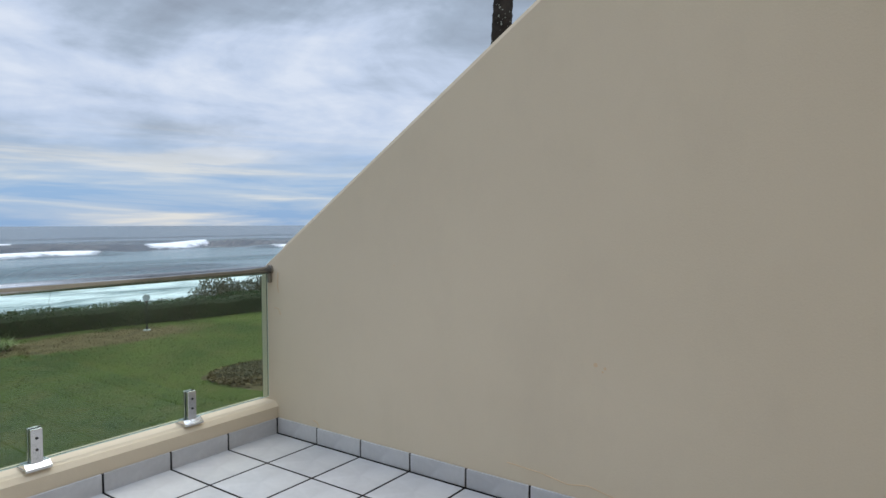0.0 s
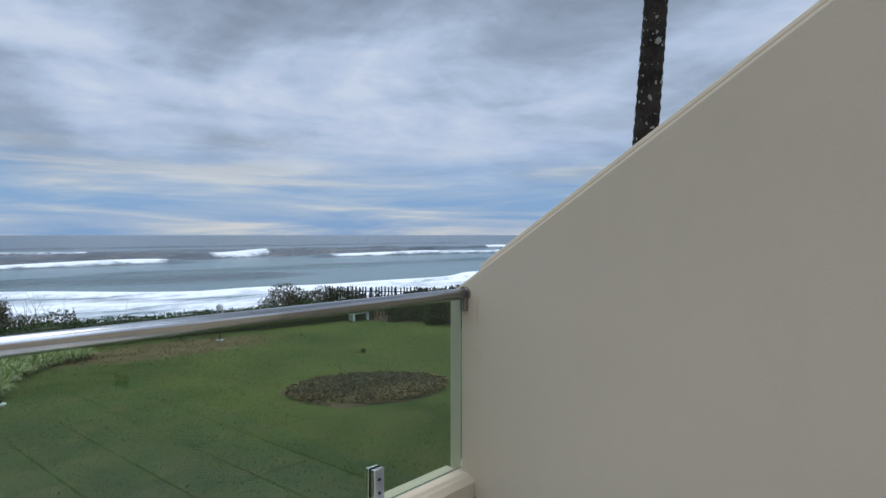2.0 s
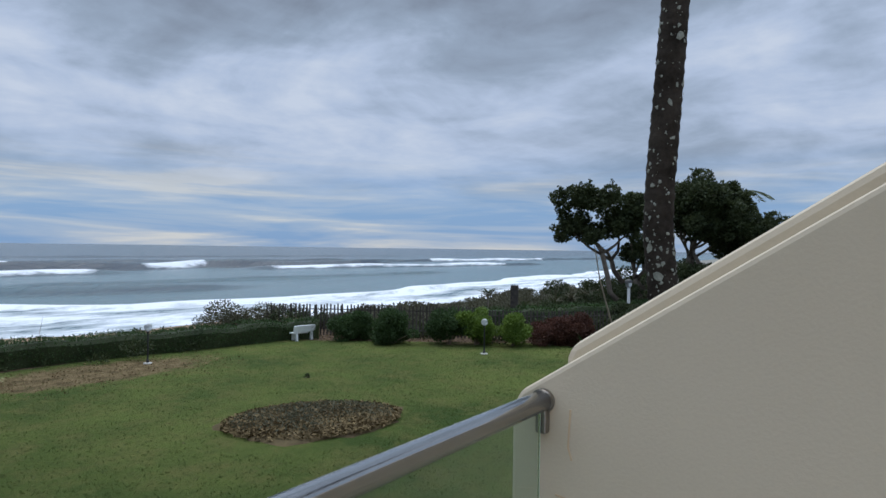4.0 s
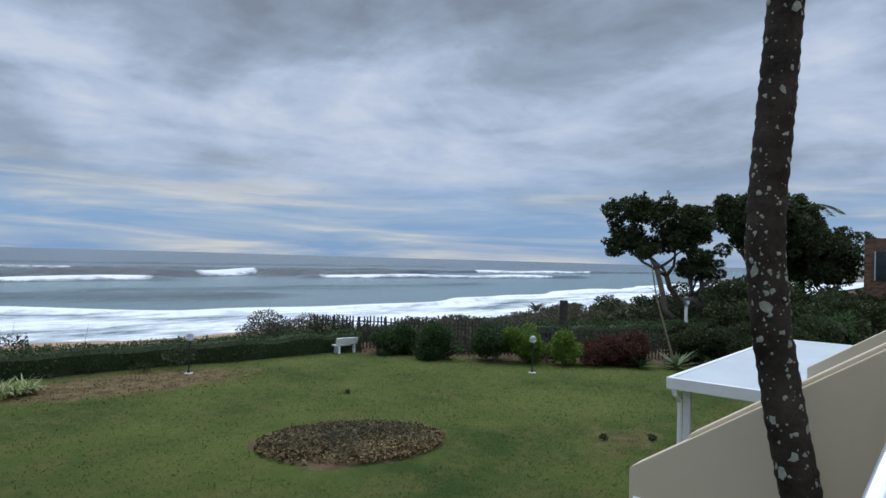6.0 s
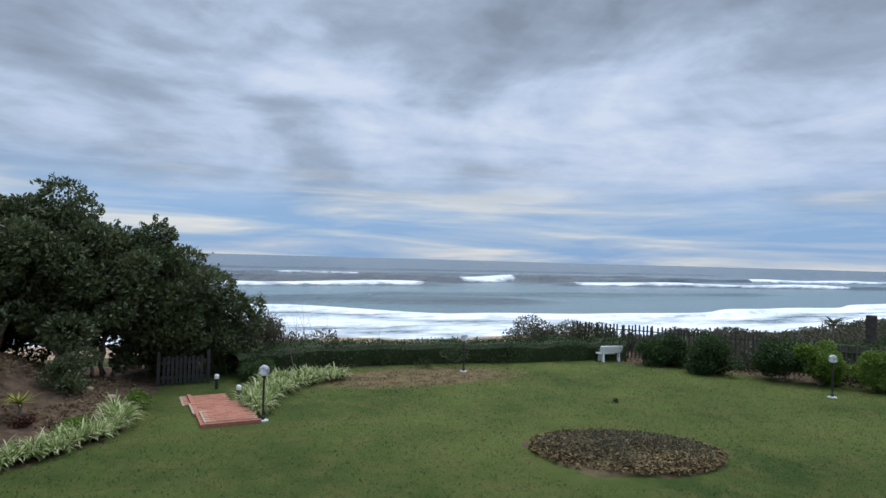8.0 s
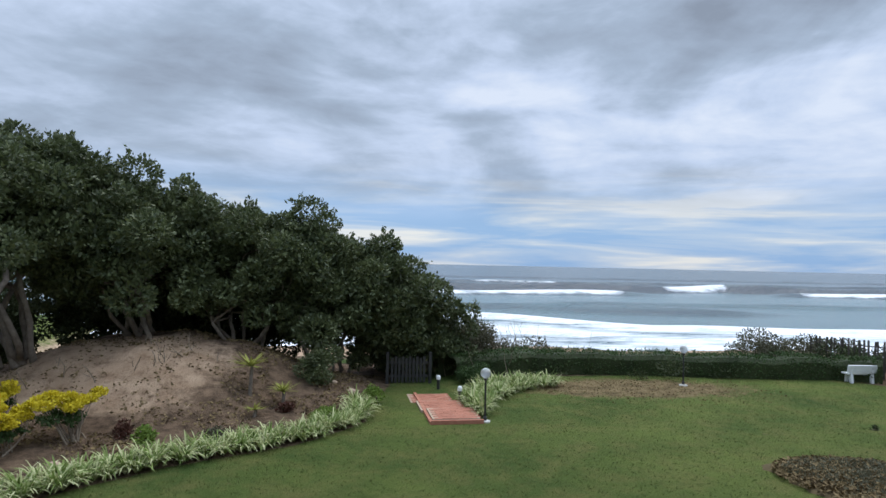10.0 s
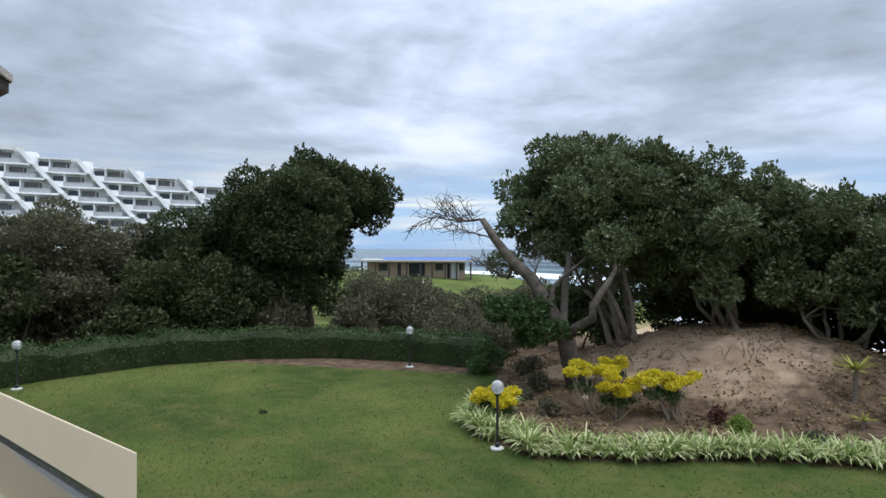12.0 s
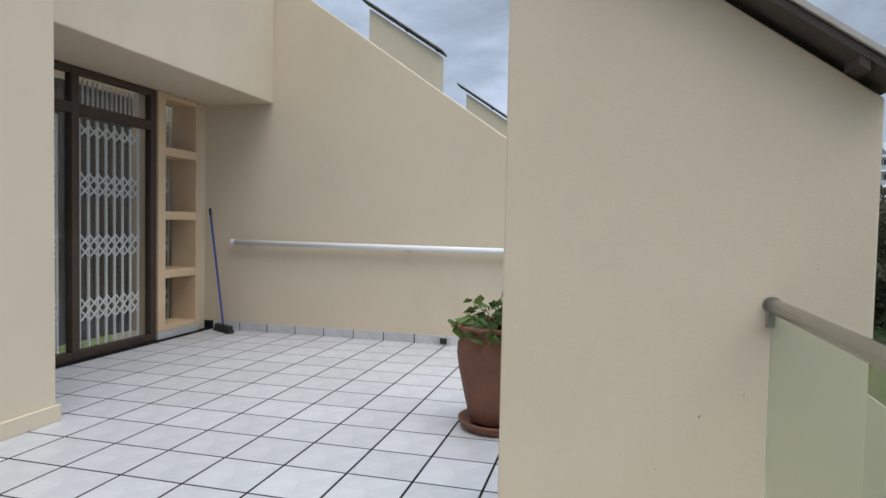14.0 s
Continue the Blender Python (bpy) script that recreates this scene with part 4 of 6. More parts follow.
side2 = link("wall_next", prism([(-6.0, GROUND), (-6.0, 1.06 + 6 * 0.68), (2.12, 1.06 - 2.12 * 0.68), (2.14, 1.06 - 2.14 * 0.68 - 0.02), (2.14, GROUND)], 4.6, 4.8, 0.01), PLASTER)
tagged(side2, "cream plastered wall falling towards the garden", "wall", kind="structure")
cop2 = link("coping_next", prism([(-6.0, 1.03 + 6 * 0.68), (-6.0, 1.10 + 6 * 0.68), (1.65, 1.10 - 1.65 * 0.68), (1.67, 1.03 - 1.65 * 0.68)], 4.65, 4.84, 0.012), PLASTER)
tagged(cop2, "rounded plaster coping on the lower wall", "coping", kind="structure")
planter = thing("planter_box", "cream plastered planter beside the neighbouring rail", "planter")
bm = bmesh.new()
box(bm, 4.12, 4.25, -2.2, 0.11, -0.17, 0.928)
prism([(0.11, -0.17), (0.11, 0.931), (-0.24, 1.12), (-0.24, -0.17)], 4.2505, 4.595, bm=bm)
part("planter_wall", bm, PLASTER, planter)
part("planter_soil", boxed(4.251, 4.595, -2.2, -0.245, -0.17, 0.77), WOOD, planter)
grass = thing("dry_grass", "tuft of dry yellow grass in the planter", "grass", pose(4.4, -0.6, 0.77))
cs = np.column_stack([rng.normal(0, 0.05, 60), rng.normal(0, 0.05, 60), rng.uniform(0.05, 0.22, 60)])
leaves_mesh("tuft", cs, np.column_stack([cs[:, :2] * 3, np.ones(60)]), 0.22, 0.02, LEAF_CREAM, grass)
drainpipe = thing("waste_pipe", "dark pipe lying along the lower wall", "pipe")
part("pipe", tube(bmesh.new(), [(4.56, 1.82, -0.60), (4.56, 0.6, -0.68)], 0.022, 8), DARK_STEEL, drainpipe)
vents = thing("wall_light", "small white wall light with two openings drawn as black plates", "lamp", pose(4.6, 2.06, -0.70))
part("body", boxed(-0.03, 0.0, -0.035, 0.035, -0.11, 0.07, 0.01), WHITE_PAINT, vents)
# black plates on the face stand in for the shade inside two openings
for z in (-0.065, 0.005):
    part("opening", boxed(-0.034, -0.03, -0.022, 0.022, z, z + 0.045), BLACK_PAINT, vents)

# white patio roof of the house beyond
patio = thing("patio_roof", "white flat patio roof on square posts with a downpipe", "roof")
part("roof_sheet", boxed(8.47, 15.6, -2.0, 3.13, -0.30, -0.27), WHITE_SHEET, patio, "pale translucent roof sheet")
part("gutter", boxed(8.40, 8.469, -2.0, 3.2, -0.42, -0.25, 0.01), WHITE_PAINT, patio)
part("fascia", boxed(8.47, 15.6, 3.131, 3.2, -0.40, -0.25, 0.01), WHITE_PAINT, patio)
for x, y in ((8.68, 2.98), (15.3, 2.98), (8.68, 0.6)):
    part("post", boxed(x - 0.05, x + 0.05, y - 0.05, y + 0.05, GROUND, -0.30, 0.006), WHITE_PAINT, patio)
part("downpipe", tube(bmesh.new(), [(8.44, 3.1, -0.42), (8.45, 3.08, -0.50), (8.56, 3.05, -0.60), (8.57, 3.05, -0.75), (8.57, 3.05, GROUND)], 0.035, 10), WHITE_PAINT, patio, "white downpipe")
side3 = link("wall_far", prism([(-6, GROUND), (-6, 1.07 + 6 * 0.68), (1.5, 1.07 - 1.5 * 0.68), (1.5, GROUND)], 8.9, 9.1, 0.01), PLASTER)
tagged(side3, "cream plastered wall of a house farther on", "wall", kind="structure")
pier3 = link("wall_far_pier", prism([(-3.2, 0), (-3.2, 3.75), (0.07, 1.62), (0.07, 0)], 8.92, 9.08, 0.01), PLASTER)
tagged(pier3, "cream plastered pier of a house farther on", "wall", kind="structure")
pier_roof(8.8, 9.12, 0.12, 1.62, 3.2, 0.65)
# hairline cracks and flaked paint
crack = part("crack", tube(bmesh.new(), [(-0.001, -1.55, 0.165), (-0.001, -1.72, 0.155), (-0.001, -1.84, 0.135), (-0.001, -1.93, 0.15), (-0.001, -2.06, 0.125), (-0.001, -2.2, 0.13)], 0.0022, 5), PLASTER_TRIM, wall_right, "hairline crack in the plaster")
bm = bmesh.new()
tube(bm, [(-0.001, -0.015, 0.95), (-0.001, -0.01, 0.86), (-0.001, -0.02, 0.83)], 0.0025, 5)
tube(bm, [(-0.001, 0.02, 0.74), (-0.001, -0.015, 0.735), (-0.001, -0.035, 0.70)], 0.0025, 5)
tube(bm, [(-0.001, -0.30, 0.125), (-0.001, -0.33, 0.118), (-0.001, -0.345, 0.10)], 0.003, 5)
part("flaked_paint", bm, PLASTER_TRIM, wall_right, "flaked paint beside the rail")
bm = bmesh.new()
for y, z, s in ((-1.96, 0.655, 0.010), (-2.0, 0.645, 0.007), (-1.99, 0.63, 0.005), (-0.9, 1.02, 0.003)):
    tube(bm, [(0.0002, y, z), (-0.0008, y, z)], s, 7)
part("stain_spot", bm, PLASTER_TRIM, wall_right, "small rusty stain")
bm = bmesh.new()
for y, z, s in ((-0.16, 0.56, 0.005), (-0.02, 0.65, 0.004), (0.19, 1.09, 0.003), (-0.42, 0.4, 0.0025), (-0.30, 0.36, 0.003)):
    tube(bm, [(-4.2302, y, z - s), (-4.2285, y, z), (-4.2302, y + s * 0.4, z + 1.4 * s)], s * 0.45, 5)
part("chip", bm, DARK_STEEL, wall_left, "small dark chip in the plaster")

# ---- the garden ----


def gz(x, y):
    return float(ground_height(np.array([x]), np.array([y]))[0])


def limb(bm, a, b, r0, r1, seed, n=6, bend=0.12, sides=7):
    rng = np.random.default_rng(seed)
    a, b = Vector(a), Vector(b)
    d = (b - a)
    side = Vector(rng.normal(size=3)) * d.length * bend
    pts = [a + d * t + side * math.sin(math.pi * t) + Vector(rng.normal(size=3)) * (d.length * 0.02 * (0 < t < 1)) for t in np.linspace(0, 1, n).tolist()]
    tube(bm, pts, [r0 + (r1 - r0) * t for t in np.linspace(0, 1, n)], sides)
    return pts


def leafy_tree(name, label, base, centre, radii, seed, count=60, size=0.6, leaf=(0.16, 0.075), per=140, mat=None, stems=4, r0=0.12, bark=None, under=-0.5, tufts=40, category="tree", boughs=()):
    """Trunks and limbs up into a crown of many clumps of single leaves, with sprigs breaking its outline."""
    bx, by = base
    root = thing(name, label, category, pose(bx, by, gz(bx, by) - 0.05))
    off = np.array([bx, by, gz(bx, by) - 0.05])
    clumps = [tuple(np.array(c[:3]) - off) + tuple(c[3:]) for c in crown_clumps(centre, radii, count, size, seed, under=under)]
    for k, (mid, rad, many) in enumerate(boughs):
        clumps += [tuple(np.array(c[:3]) - off) + tuple(c[3:]) for c in crown_clumps(mid, rad, many, size * 0.85, seed + 70 + k, under=-0.9)]
    rng = np.random.default_rng(seed + 1)
    bm = bmesh.new()
    for i in range(stems):
        foot = (rng.normal() * 0.25, rng.normal() * 0.25, 0.0)
        goal = Vector(clumps[int(rng.integers(len(clumps)))][:3])
        fork = Vector(foot).lerp(goal, 0.55)
        pts = limb(bm, foot, fork, r0 * rng.uniform(0.7, 1.1), r0 * 0.6, seed + i, 6)
        for k in range(3):
            g = min(clumps, key=lambda c: (Vector(c[:3]) - fork - Vector(rng.normal(size=3)) * 1.2).length)
            limb(bm, pts[-1], g[:3], r0 * 0.5, r0 * 0.12, seed + 10 * i + k, 5, sides=5)
    part("trunk", bm, bark or WOOD, root, smooth=True)
    c, w = clump_points(clumps, per, seed + 2)
    sp = []
    top = sorted(clumps, key=lambda q: -q[2] - 0.4 * rng.random())[: max(8, count // 2)]
    for _ in range(tufts):
        q = top[int(rng.integers(len(top)))]
        d = rng.normal(size=3); d[2] = abs(d[2]) + 0.4; d /= np.linalg.norm(d)
        p0 = np.array(q[:3]) + d * np.array(q[3:])
        for k in range(14):
            sp.append((p0 + d * rng.uniform(0, 0.35) * size + rng.normal(size=3) * 0.05, d + rng.normal(size=3) * 0.6))
    if sp:
        c = np.concatenate([c, [s[0] for s in sp]]); w = np.concatenate([w, [s[1] for s in sp]])
    leaves_mesh("crown", c, w, leaf[0], leaf[1], mat or LEAF_TREE, root, 0.2, seed)
    return root


def shrub(name, label, x, y, r, h, seed, mat, per=260, leaf=(0.09, 0.045), category="shrub", count=16, size=None):
    z = gz(x, y)
    root = thing(name, label, category, pose(x, y, z - 0.03))
    size = size or r * 0.42
    cl = crown_clumps((0, 0, h * 0.52), (r * 0.75, r * 0.75, h * 0.45), count, size, seed, under=-0.9)
    bm = bmesh.new()
    for i in range(5):
        limb(bm, (0.05 * i - 0.1, 0, 0), cl[i][:3], 0.03, 0.012, seed + i, 4, sides=5)
    part("stalk", bm, TWIG, root)
    c, w = clump_points(cl, per, seed)
    c[:, 2] = np.maximum(c[:, 2], 0.03)
    leaves_mesh("foliage", c, w, leaf[0], leaf[1], mat, root, 0.2, seed)
    return root


def hedge(name, label, line, width, height, seed, mat, density=520, leaf=(0.085, 0.045)):
    """A clipped hedge along a line: a dark core sheet under a skin of single leaves."""
    rng = np.random.default_rng(seed)
    root = thing(name, label, "hedge")
    pts = [Vector((x, y, 0)) for x, y in line]
    fine = []
    for a, b in zip(pts, pts[1:]):
        k = max(2, int((b - a).length / 0.5))
        fine += [a.lerp(b, i / k) for i in range(k)]
    fine.append(pts[-1])
    bm = bmesh.new()
    prev = None
    cs, ws = [], []
    for i, p in enumerate(fine):
        d = (fine[min(i + 1, len(fine) - 1)] - fine[max(i - 1, 0)]).normalized()
        s = Vector((-d.y, d.x, 0))
        z = gz(p.x, p.y)
        hh = height * (1 + 0.06 * math.sin(i * 1.3 + seed) + 0.04 * rng.normal())
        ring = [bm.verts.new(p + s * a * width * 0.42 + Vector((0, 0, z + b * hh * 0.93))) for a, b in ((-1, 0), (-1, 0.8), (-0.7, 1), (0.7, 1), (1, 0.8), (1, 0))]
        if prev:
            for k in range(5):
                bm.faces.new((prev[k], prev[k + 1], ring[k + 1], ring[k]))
            n = int(density * (p - fine[i - 1]).length * (width + 2 * height) * 0.5)
            u = rng.uniform(0, width + 2 * hh, n)
            wob = 1 + 0.07 * rng.normal(size=n)
            lat = np.where(u < hh, -width / 2, np.where(u < hh + width, u - hh - width / 2, width / 2)) * wob
            hz = np.where(u < hh, u, np.where(u < hh + width, hh, width + 2 * hh - u)) * (1 + 0.05 * rng.normal(size=n)) + 0.03
            t = rng.uniform(-1, 0, n)
            along = (p - fine[i - 1]).length
            c = np.array([p.x, p.y, z]) + np.outer(lat, s) + np.outer(t * along, d)
            c[:, 2] += hz
            cs.append(c)
            ws.append(np.outer(lat, s) + np.array([0, 0, 0.35]) + rng.normal(size=(n, 3)) * 0.6)
        prev = ring
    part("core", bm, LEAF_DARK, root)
    leaves_mesh("foliage", np.concatenate(cs), np.concatenate(ws), leaf[0], leaf[1], mat, root, 0.2, seed)
    return root


# palm in front of the terraces
def palm_trunk():
    root = thing("palm_tree", "tall dark ringed palm trunk spotted with pale lichen", "palm", pose(4.22, 0.6, GROUND))
    path = [(4.22, 0.60, -2.85), (4.18, 0.64, -1.5), (4.12, 0.72, -0.25), (4.09, 0.83, 0.31), (4.06, 0.93, 0.95), (4.05, 0.98, 1.5), (4.05, 0.97, 1.9), (4.07, 0.925, 2.6), (4.09, 0.88, 3.35), (4.15, 0.80, 5.0), (4.25, 0.7, 7.0), (4.4, 0.66, 9.0)]
    zs = np.linspace(-2.85, 9.0, 300)
    px, py, pz = (np.array([q[k] for q in path]) for k in range(3))
    bm = bmesh.new()
    pts, rad = [], []
    rng = np.random.default_rng(3)
    for i, z in enumerate(zs):
        pts.append((np.interp(z, pz, px) - 4.22, np.interp(z, pz, py) - 0.6, z - GROUND))
        base = 0.142 - 0.004 * (z + 2.8) + 0.05 * math.exp(-(z + 2.8) / 0.5)
        rad.append(base * (1 + (0.035 if i % 3 == 0 else -0.012) + 0.015 * rng.normal()))
    tube(bm, pts, rad, 18)
    part("trunk", bm, BARK, root, smooth=True)
    bm = bmesh.new()
    for i in range(560):
        z = rng.uniform(-1.2, 6.0) if i < 480 else rng.normal(1.35, 0.22)
        ang = rng.normal(-0.75, 0.9) if rng.random() < 0.75 else rng.uniform(-3.1, 3.1)
        x, y = np.interp(z, pz, px) - 4.22, np.interp(z, pz, py) - 0.6
        r = 0.142 - 0.004 * (z + 2.8)
        s = min(0.05, 0.003 + rng.exponential(0.0075)) * (1.3 if z < 0.6 else 1.0)
        n = Vector((math.cos(ang - 2.2), math.sin(ang - 2.2), 0))
        o = Vector((x, y, z - GROUND)) + n * (r * 1.035)
        t = Vector((-n.y, n.x, 0))
        k = 7
        ring = []
        for j in range(k):
            a = 2 * math.pi * j / k
            q = s * rng.uniform(0.35, 1.4)
            lat = q * math.cos(a)
            ring.append(bm.verts.new(o + t * lat + Vector((0, 0, q * 1.15 * math.sin(a))) - n * (lat * lat / (2 * r))))
        mid = bm.verts.new(o + n * 0.004)
        for j in range(k):
            bm.faces.new((ring[j], ring[(j + 1) % k], mid))
    tagged(part("lichen", bm, LICHEN, root, "pale grey lichen spots"), kind="stuff")
    cs, ws = [], []
    for f in range(14):
        a = f * 2.4
        for t in np.linspace(0.1, 1, 26):
            p = np.array([0.18 + 2.6 * t * math.cos(a), 0.06 + 2.6 * t * math.sin(a), 11.8 + 1.3 * t - 2.4 * t * t])
            for s in (-1, 1):
                w = np.array([math.cos(a + s * 1.0), math.sin(a + s * 1.0), -0.5])
                cs.append(p + w * 0.25); ws.append(w)
    leaves_mesh("crown", cs, ws, 0.55, 0.05, LEAF_TREE, root)


palm_trunk()

# trees on the sandy mound
leafy_tree("coastal_tree", "broad dark green coastal tree leaning over the sandy mound", (-10.0, 18.4), (-11.3, 18.5, 2.15), (3.1, 2.3, 2.75), 11, 150, 0.62, per=125, under=-0.55, stems=7, r0=0.11, tufts=150)
leafy_tree("coastal_tree", "dense dark green coastal tree on the crest of the mound", (-7.4, 19.9), (-7.9, 20.0, 1.35), (2.9, 2.2, 2.35), 12, 130, 0.62, per=125, under=-0.6, stems=7, r0=0.09, tufts=140, boughs=(((-9.4, 19.6, 3.75), (1.5, 1.5, 0.8), 30),))
leafy_tree("coastal_tree", "dense green coastal tree sloping down from the crest", (-4.6, 20.7), (-4.5, 20.9, 0.75), (2.9, 2.1, 2.15), 13, 130, 0.6, per=125, under=-0.8, stems=6, r0=0.08, tufts=140, boughs=(((-6.2, 20.7, 2.55), (1.3, 1.4, 0.8), 26), ((-2.9, 21.4, 1.75), (1.3, 1.4, 0.75), 26)))
leafy_tree("coastal_tree", "low dark green coastal tree above the garden gate", (-1.6, 21.4), (-1.5, 21.6, 0.0), (2.8, 2.0, 1.95), 14, 120, 0.6, per=125, under=-0.9, stems=5, r0=0.07, tufts=140, boughs=(((-1.0, 21.7, 1.15), (1.4, 1.2, 0.7), 28), ((0.2, 21.9, 0.1), (1.1, 1.1, 0.8), 24)))
leafy_tree("coastal_tree", "low wind-cut dark bush beside the garden gate", (1.1, 22.4), (0.8, 22.4, -1.2), (2.1, 1.5, 1.45), 15, 120, 0.5, per=140, under=-0.9, stems=4, r0=0.06, tufts=110)
leafy_tree("coastal_tree", "dark thicket behind the mound", (-6.0, 23.4), (-7.0, 23.4, -0.4), (6.6, 1.4, 1.6), 16, 210, 0.7, under=-0.9, stems=5, r0=0.07, mat=LEAF_DARK, tufts=30)

leafy_tree("coastal_tree", "low dark bush between the trunks behind the mound", (-13.2, 23.0), (-13.2, 23.0, -1.2), (1.9, 1.2, 1.3), 17, 46, 0.5, under=-0.9, stems=5, r0=0.05, mat=LEAF_DARK, tufts=40)


def leaning_tree():
    bx, by = -10.2, 15.6
    z = gz(bx, by)
    root = thing("leaning_tree", "old pale tree leaning out with bare dead branches", "tree", pose(bx, by, z - 0.05))
    o = Vector((bx, by, z - 0.05))

    def q(x, y, zz):
        return Vector((x, y, zz)) - o
    bm = bmesh.new()
    main = [q(-10.2, 15.6, z - 0.1), q(-10.5, 15.5, -1.35), q(-10.9, 15.35, -0.55), q(-11.45, 15.25, 0.35), q(-12.1, 15.05, 0.95), q(-12.55, 14.95, 1.5), q(-12.98, 14.9, 2.1)]
    tube(bm, main, [0.29, 0.25, 0.21, 0.18, 0.15, 0.125, 0.09], 10)
    limb(bm, main[1], q(-9.7, 17.0, 1.2), 0.15, 0.04, 3, 9, 0.12)
    limb(bm, main[1], q(-10.9, 17.4, 1.6), 0.14, 0.04, 4, 9, 0.12)
    limb(bm, main[2], q(-10.3, 16.3, 1.0), 0.10, 0.03, 5, 8, 0.15)
    limb(bm, main[4], q(-13.0, 14.7, 0.85), 0.09, 0.02, 6, 6, 0.2)
    part("trunk", bm, PALE_WOOD, root, "pale weathered bark", smooth=True)
    rng = np.random.default_rng(8)
    bm = bmesh.new()

    def twig(a, d, length, r, depth):
        pts = [a]
        for i in range(4):
            d = (d + Vector(rng.normal(size=3)) * 0.25).normalized()
            pts.append(pts[-1] + d * length / 4)
        tube(bm, pts, [r, r * 0.85, r * 0.7, r * 0.55, r * 0.4], 4, cap=False)
        if depth:
            for p in pts[1:]:
                for _ in range(2):
                    twig(p, (d + Vector((rng.normal() * 0.7, rng.normal() * 0.7, rng.normal() * 0.6))).normalized(), length * 0.55, r * 0.55, depth - 1)
    twig(main[6], Vector((-0.9, -0.2, 0.25)), 1.5, 0.035, 2)
    twig(main[6], Vector((-1.0, 0.1, -0.05)), 1.7, 0.035, 2)
    twig(main[5], Vector((-1.0, -0.1, -0.1)), 1.4, 0.03, 2)
    twig(main[4], Vector((-1.0, -0.1, -0.25)), 0.9, 0.03, 2)
    twig(main[3], Vector((0.3, 0.1, 1.0)), 1.0, 0.025, 2)
    tagged(part("dead_branch", bm, PALE_WOOD, root, "bare bleached twigs"), kind="stuff")
    cl = [tuple(np.array(c[:3]) - np.array(o)) + tuple(c[3:]) for c in crown_clumps((-11.6, 15.0, -0.75), (1.05, 0.8, 0.65), 26, 0.35, 21, under=-0.9)]
    c, w = clump_points(cl, 190, 22)
    leaves_mesh("crown", c, w, 0.13, 0.065, LEAF_HEDGE, root, 0.2, 23)


leaning_tree()

# left side: clipped hedge, big tree and thicket
hedge("hedge", "clipped green hedge curving round the far lawn", [(-22.8, 3.0), (-23.5, 6.5), (-23.4, 10.0), (-22.0, 13.0), (-19.6, 15.3), (-16.8, 16.6), (-14.3, 17.0)], 0.95, 0.98, 31, LEAF_HEDGE)
shrub("rounded_shrub", "rounded dark shrub at the end of the hedge", -13.9, 16.3, 0.75, 1.1, 32, LEAF_HEDGE)
leafy_tree("spreading_tree", "large dark spreading tree behind the hedge", (-24.6, 17.6), (-25.6, 17.0, 1.5), (3.0, 3.2, 3.2), 33, 230, 0.8, (0.19, 0.09), 80, LEAF_DARK, 5, 0.24, tufts=170, under=-0.9,
           boughs=(((-24.0, 20.2, 3.5), (1.4, 1.7, 1.25), 50), ((-25.2, 18.6, 4.5), (1.5, 2.0, 0.8), 34)))
leafy_tree("thicket_tree", "dense dark tree in the thicket behind the hedge", (-27.5, 13.5), (-27.6, 13.5, -0.6), (2.6, 3.6, 2.3), 34, 140, 0.85, (0.19, 0.09), 95, LEAF_DARK, 3, 0.15, under=-0.95)
leafy_tree("thicket_tree", "tall grey-green tree in the thicket behind the hedge", (-27.8, 8.5), (-28.0, 8.4, -0.3), (2.4, 3.2, 2.5), 35, 130, 0.8, (0.17, 0.08), 95, LEAF_GREY, 3, 0.15, under=-0.95)
leafy_tree("thicket_tree", "dark bushy tree in the thicket behind the hedge", (-26.6, 3.5), (-26.8, 3.2, -0.8), (2.0, 3.4, 2.2), 36, 120, 0.8, (0.17, 0.08), 95, LEAF_DARK, 3, 0.15, under=-0.95)
leafy_tree("thicket_tree", "dark bush filling the gap behind the hedge", (-24.6, 13.0), (-24.9, 12.6, -1.2), (1.4, 3.4, 1.7), 37, 120, 0.7, (0.17, 0.08), 95, LEAF_DARK, 3, 0.1, under=-0.95)
for i, (x, y, rx, top) in enumerate(((-21.8, 19.6, 1.6, 2.6), (-20.2, 21.0, 1.7, 1.7), (-22.8, 24.0, 2.2, 2.2), (-18.2, 19.6, 1.5, 1.25), (-17.0, 22.5, 1.8, 1.2), (-26.0, 26.0, 2.4, 3.0), (-15.6, 19.2, 1.3, 1.2), (-20.0, 26.5, 2.2, 1.5), (-23.6, 15.6, 1.4, 2.0), (-26.2, 17.0, 1.6, 2.4), (-21.2, 17.2, 1.3, 1.9), (-30.0, 31.0, 2.8, 3.6), (-26.5, 34.0, 2.8, 3.4), (-33.5, 29.5, 2.8, 3.8), (-23.0, 30.0, 2.4, 3.2), (-29.0, 37.5, 2.6, 3.0), (-36.5, 34.0, 2.6, 3.6), (-19.5, 29.5, 2.2, 2.8), (-22.0, 34.5, 2.6, 3.2), (-34.0, 39.0, 2.6, 3.0))):
    shrub("dune_shrub", "grey-green dune shrub behind the hedge", x, y, rx, top, 40 + i, LEAF_GREY, 75, (0.17, 0.07), count=26, size=rx * 0.36)

